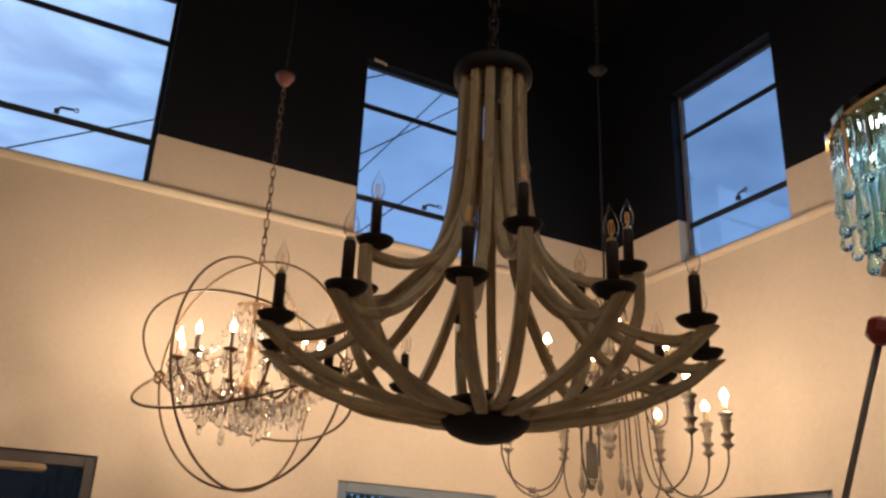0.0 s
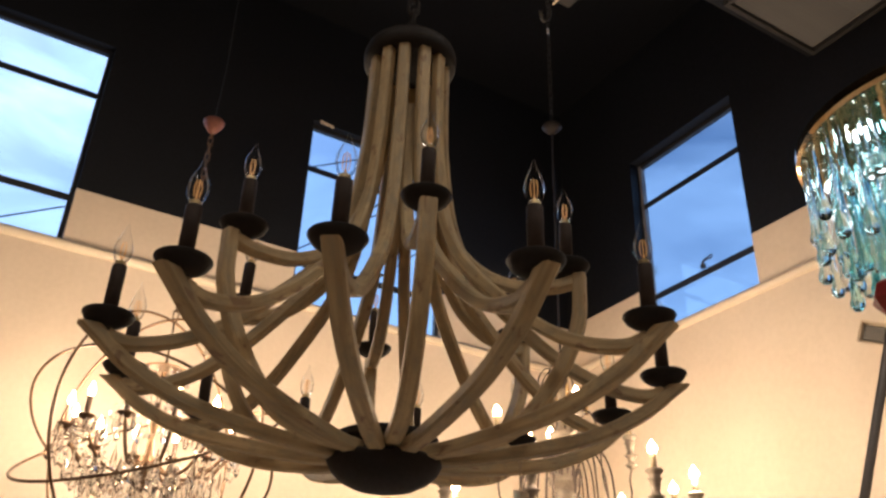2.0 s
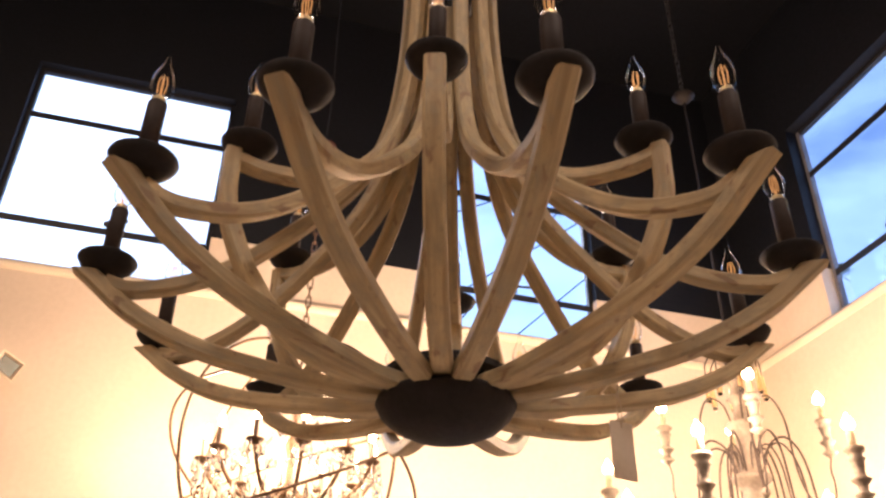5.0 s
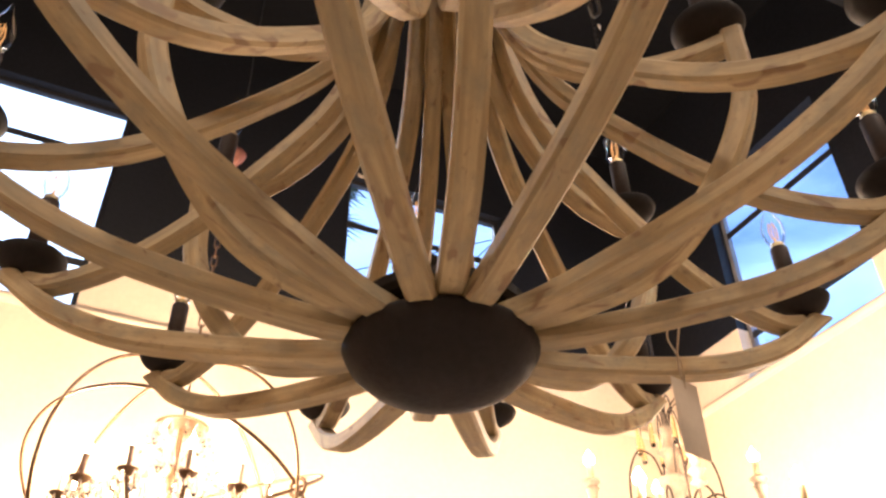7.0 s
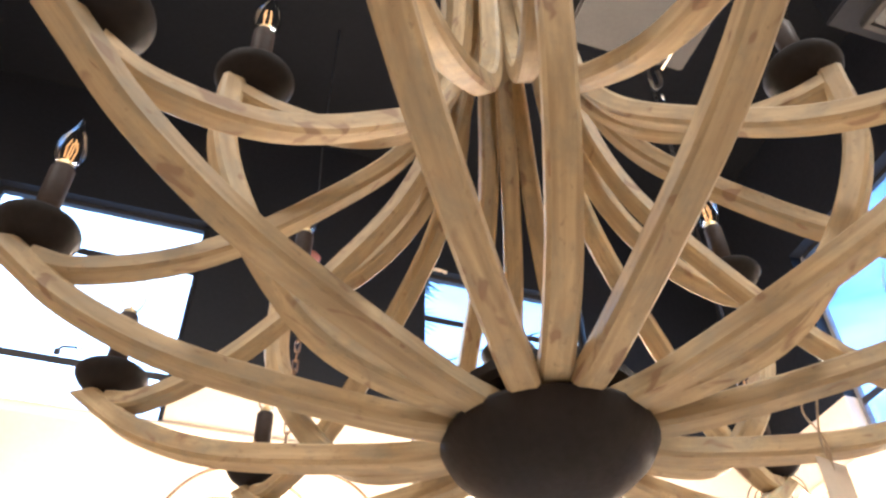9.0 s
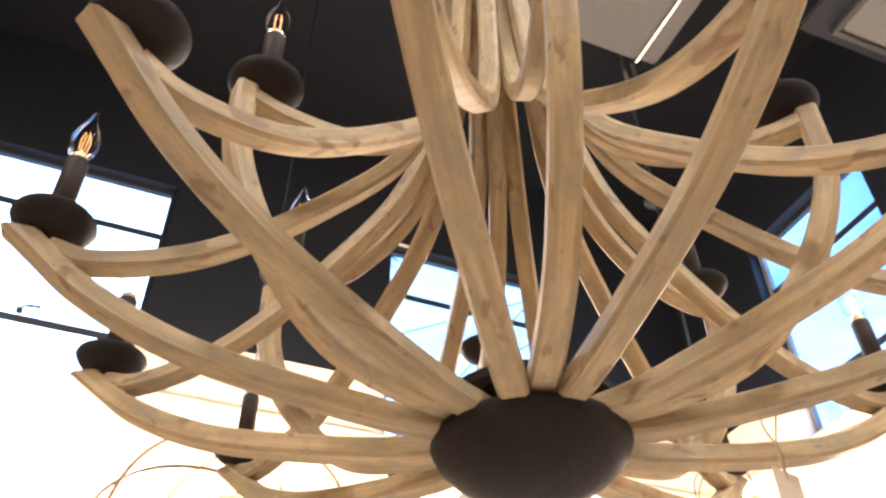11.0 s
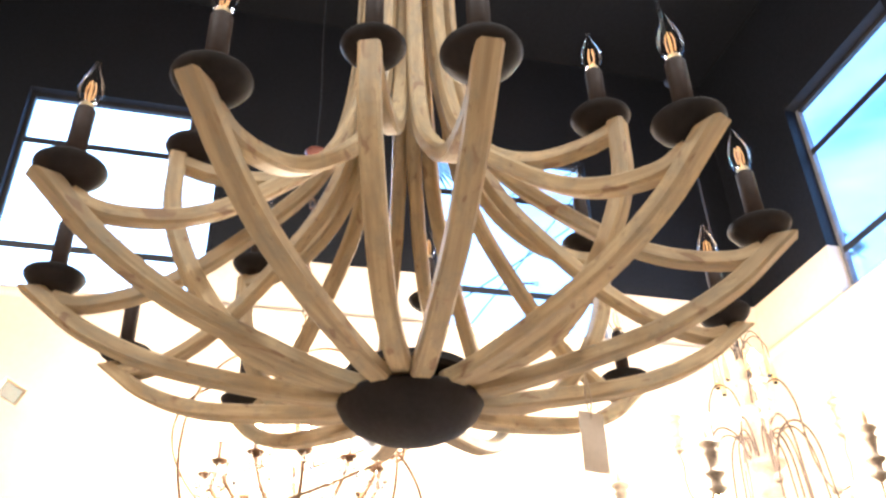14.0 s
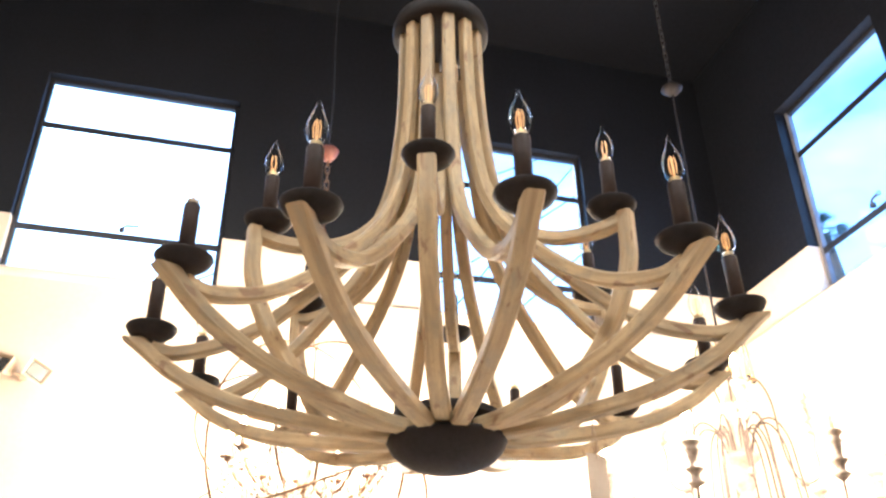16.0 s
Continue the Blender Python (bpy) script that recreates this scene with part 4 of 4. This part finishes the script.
for dx, tz, tx in ((-0.045, -35, -12), (-0.008, 30, 14)):
    spot_head("wall_spotlight", (-1.36 + dx, YN - 0.012, 3.14), (tz, tx))
pl = thing("spotlight_plate", (-1.39, YN - 0.006, 3.14), 0, "small beige wall plate behind the spotlights", "wall plate")
part("plate", lathe([(0.026, 0), (0.026, 0.008), (0.022, 0.011), (0, 0.011)], 20, m=pose(0, 0.006, 0, 90, 0, 0)), M_SPOT, pl)
spot_head("wall_spotlight", (XE - 0.012, 0.815, 3.20), (-60, 8))


def ceiling_fittings():
    tagged(link("duct", B((2.14, -2.6, 5.03), (XE, 0.84, CEIL), 0.01), M_DARK), "black painted boxed air duct along the wall", "duct")
    g = thing("ceiling_vent", (2.65, 0.44, 4.98), 0, "dark slatted air vent under the boxed duct", "vent")
    w, d = 0.37, 0.34
    for a, b in (((-w, -d, 0), (w, -d + 0.03, 0.05)), ((-w, d - 0.03, 0), (w, d, 0.05)), ((-w, -d + 0.03, 0), (-w + 0.03, d - 0.03, 0.05)), ((w - 0.03, -d + 0.03, 0), (w, d - 0.03, 0.05))):
        part("frame", B(a, b, 0.004), M_GREYMETAL, g)
    s0 = None
    for k in range(30):
        m = pose(-w + 0.06 + k * (2 * w - 0.12) / 29, 0, 0.022, 0, 35, 0)
        if s0 is None:
            s0 = part("slat", B((-0.012, -d + 0.03, -0.0015), (0.012, d - 0.03, 0.0015)), M_GREYMETAL, g)
            s0.matrix_basis = m
        else:
            again("slat", s0, g, m)
    a = thing("ceiling_unit", (1.38, 0.90, 0), 0, "dark metal ceiling unit with a small clamp", "ceiling unit")
    part("housing", B((-0.42, -0.5, 5.0), (0.11, 0.38, 5.30), 0.012), M_UNIT, a)
    part("panel", B((0.125, -0.5, 5.015), (0.23, 0.38, 5.30), 0.01), M_UNIT, a)
    part("seam", B((0.111, -0.5, 4.992), (0.124, 0.385, 5.29), 0.002), M_LENS, a, "bright metal edge strip")
    part("hanger", tube([(-0.1, 0, 5.3), (-0.1, 0, CEIL)], 0.012, 8), M_GREYMETAL, a)
    part("clamp", tube(spline([(0.10, 0.40, 5.0), (0.13, 0.43, 4.95), (0.10, 0.45, 4.92), (0.06, 0.42, 4.95)], 5), 0.010, 8), M_GREYMETAL, a, smooth=True)
    part("hook", tube(circle(0.018, 16, pose(0.13, 0.45, 4.86, 90, 0, 30)), 0.004, 6, True), M_LENS, a, "bright steel ring", True)


ceiling_fittings()


def display_rod():
    foot, head = Vector((0.788, 0.371, 0.0)), Vector((0.260, -0.893, 2.002))
    way = head - foot
    e = thing("display_rod", foot, 0, "thin slanting grey metal rod with a dark red clamp", "rod")
    part("rod", tube([way * 0.006, way * 1.005], 0.0060, 10), M_GREYTUBE, e, smooth=True)
    part("foot_plate", lathe([(0, 0), (0.11, 0), (0.112, 0.004), (0.11, 0.009), (0.02, 0.016), (0, 0.016)], 28), M_GREYTUBE, e, smooth=True)
    part("clamp", lathe([(0, -0.026), (0.010, -0.025), (0.020, -0.017), (0.027, -0.010), (0.027, 0.010), (0.022, 0.018), (0, 0.019)], 8, m=Matrix.Translation(way * 1.003) @ pose(0, 0, 0, 14, 14, 20)), M_RED, e, "dark red clamp")


display_rod()


def street_tree(at, seed, height=3.4):
    rnd = random.Random(seed)
    e = thing("street_tree", at, 0, "leafy green street tree outside the shop", "tree", "street trees")
    part("trunk", tube([(0, 0, 0), (0.05, 0.02, height * 0.4), (0, 0.05, height * 0.75)], 0.1, 8, radii=[0.13, 0.10, 0.05]), M_TRUNK, e, smooth=True)
    for k in range(5):
        a = 2 * math.pi * k / 5 + rnd.uniform(-0.3, 0.3)
        part("limb", tube([(0.02, 0.02, height * 0.45), (0.35 * math.cos(a), 0.35 * math.sin(a), height * 0.65), (0.8 * math.cos(a), 0.8 * math.sin(a), height * 0.82)], 0.04, 6, radii=[0.06, 0.04, 0.015]), M_TRUNK, e, smooth=True)
    verts, faces = [], []
    for c in range(46):
        a, r = rnd.uniform(0, 2 * math.pi), rnd.uniform(0.1, 1.1)
        c0 = Vector((r * math.cos(a), r * math.sin(a), height * rnd.uniform(0.55, 1.05) - 0.3 * r))
        for k in range(60):
            p = c0 + Vector((rnd.gauss(0, 0.17), rnd.gauss(0, 0.17), rnd.gauss(0, 0.13)))
            u = Vector((rnd.uniform(-1, 1), rnd.uniform(-1, 1), rnd.uniform(-0.6, 0.6))).normalized() * 0.055
            w = u.cross(Vector((rnd.uniform(-1, 1), rnd.uniform(-1, 1), 1))).normalized() * 0.025
            n = len(verts)
            verts += [p - u, p + w, p + u, p - w]
            faces.append((n, n + 1, n + 2, n + 3))
    me = bpy.data.meshes.new("crown")
    me.from_pydata(verts, [], faces)
    me.materials.append(M_LEAF)
    o = new("crown", me)
    o.parent = e
    return e


for at, sd, h in (((3.6, 9.0, -0.25), 1, 3.3), ((5.6, 9.4, -0.25), 2, 3.5), ((1.9, 9.6, -0.25), 3, 3.1), ((10.5, 8.3, -0.25), 4, 3.4)):
    street_tree(at, sd, h)
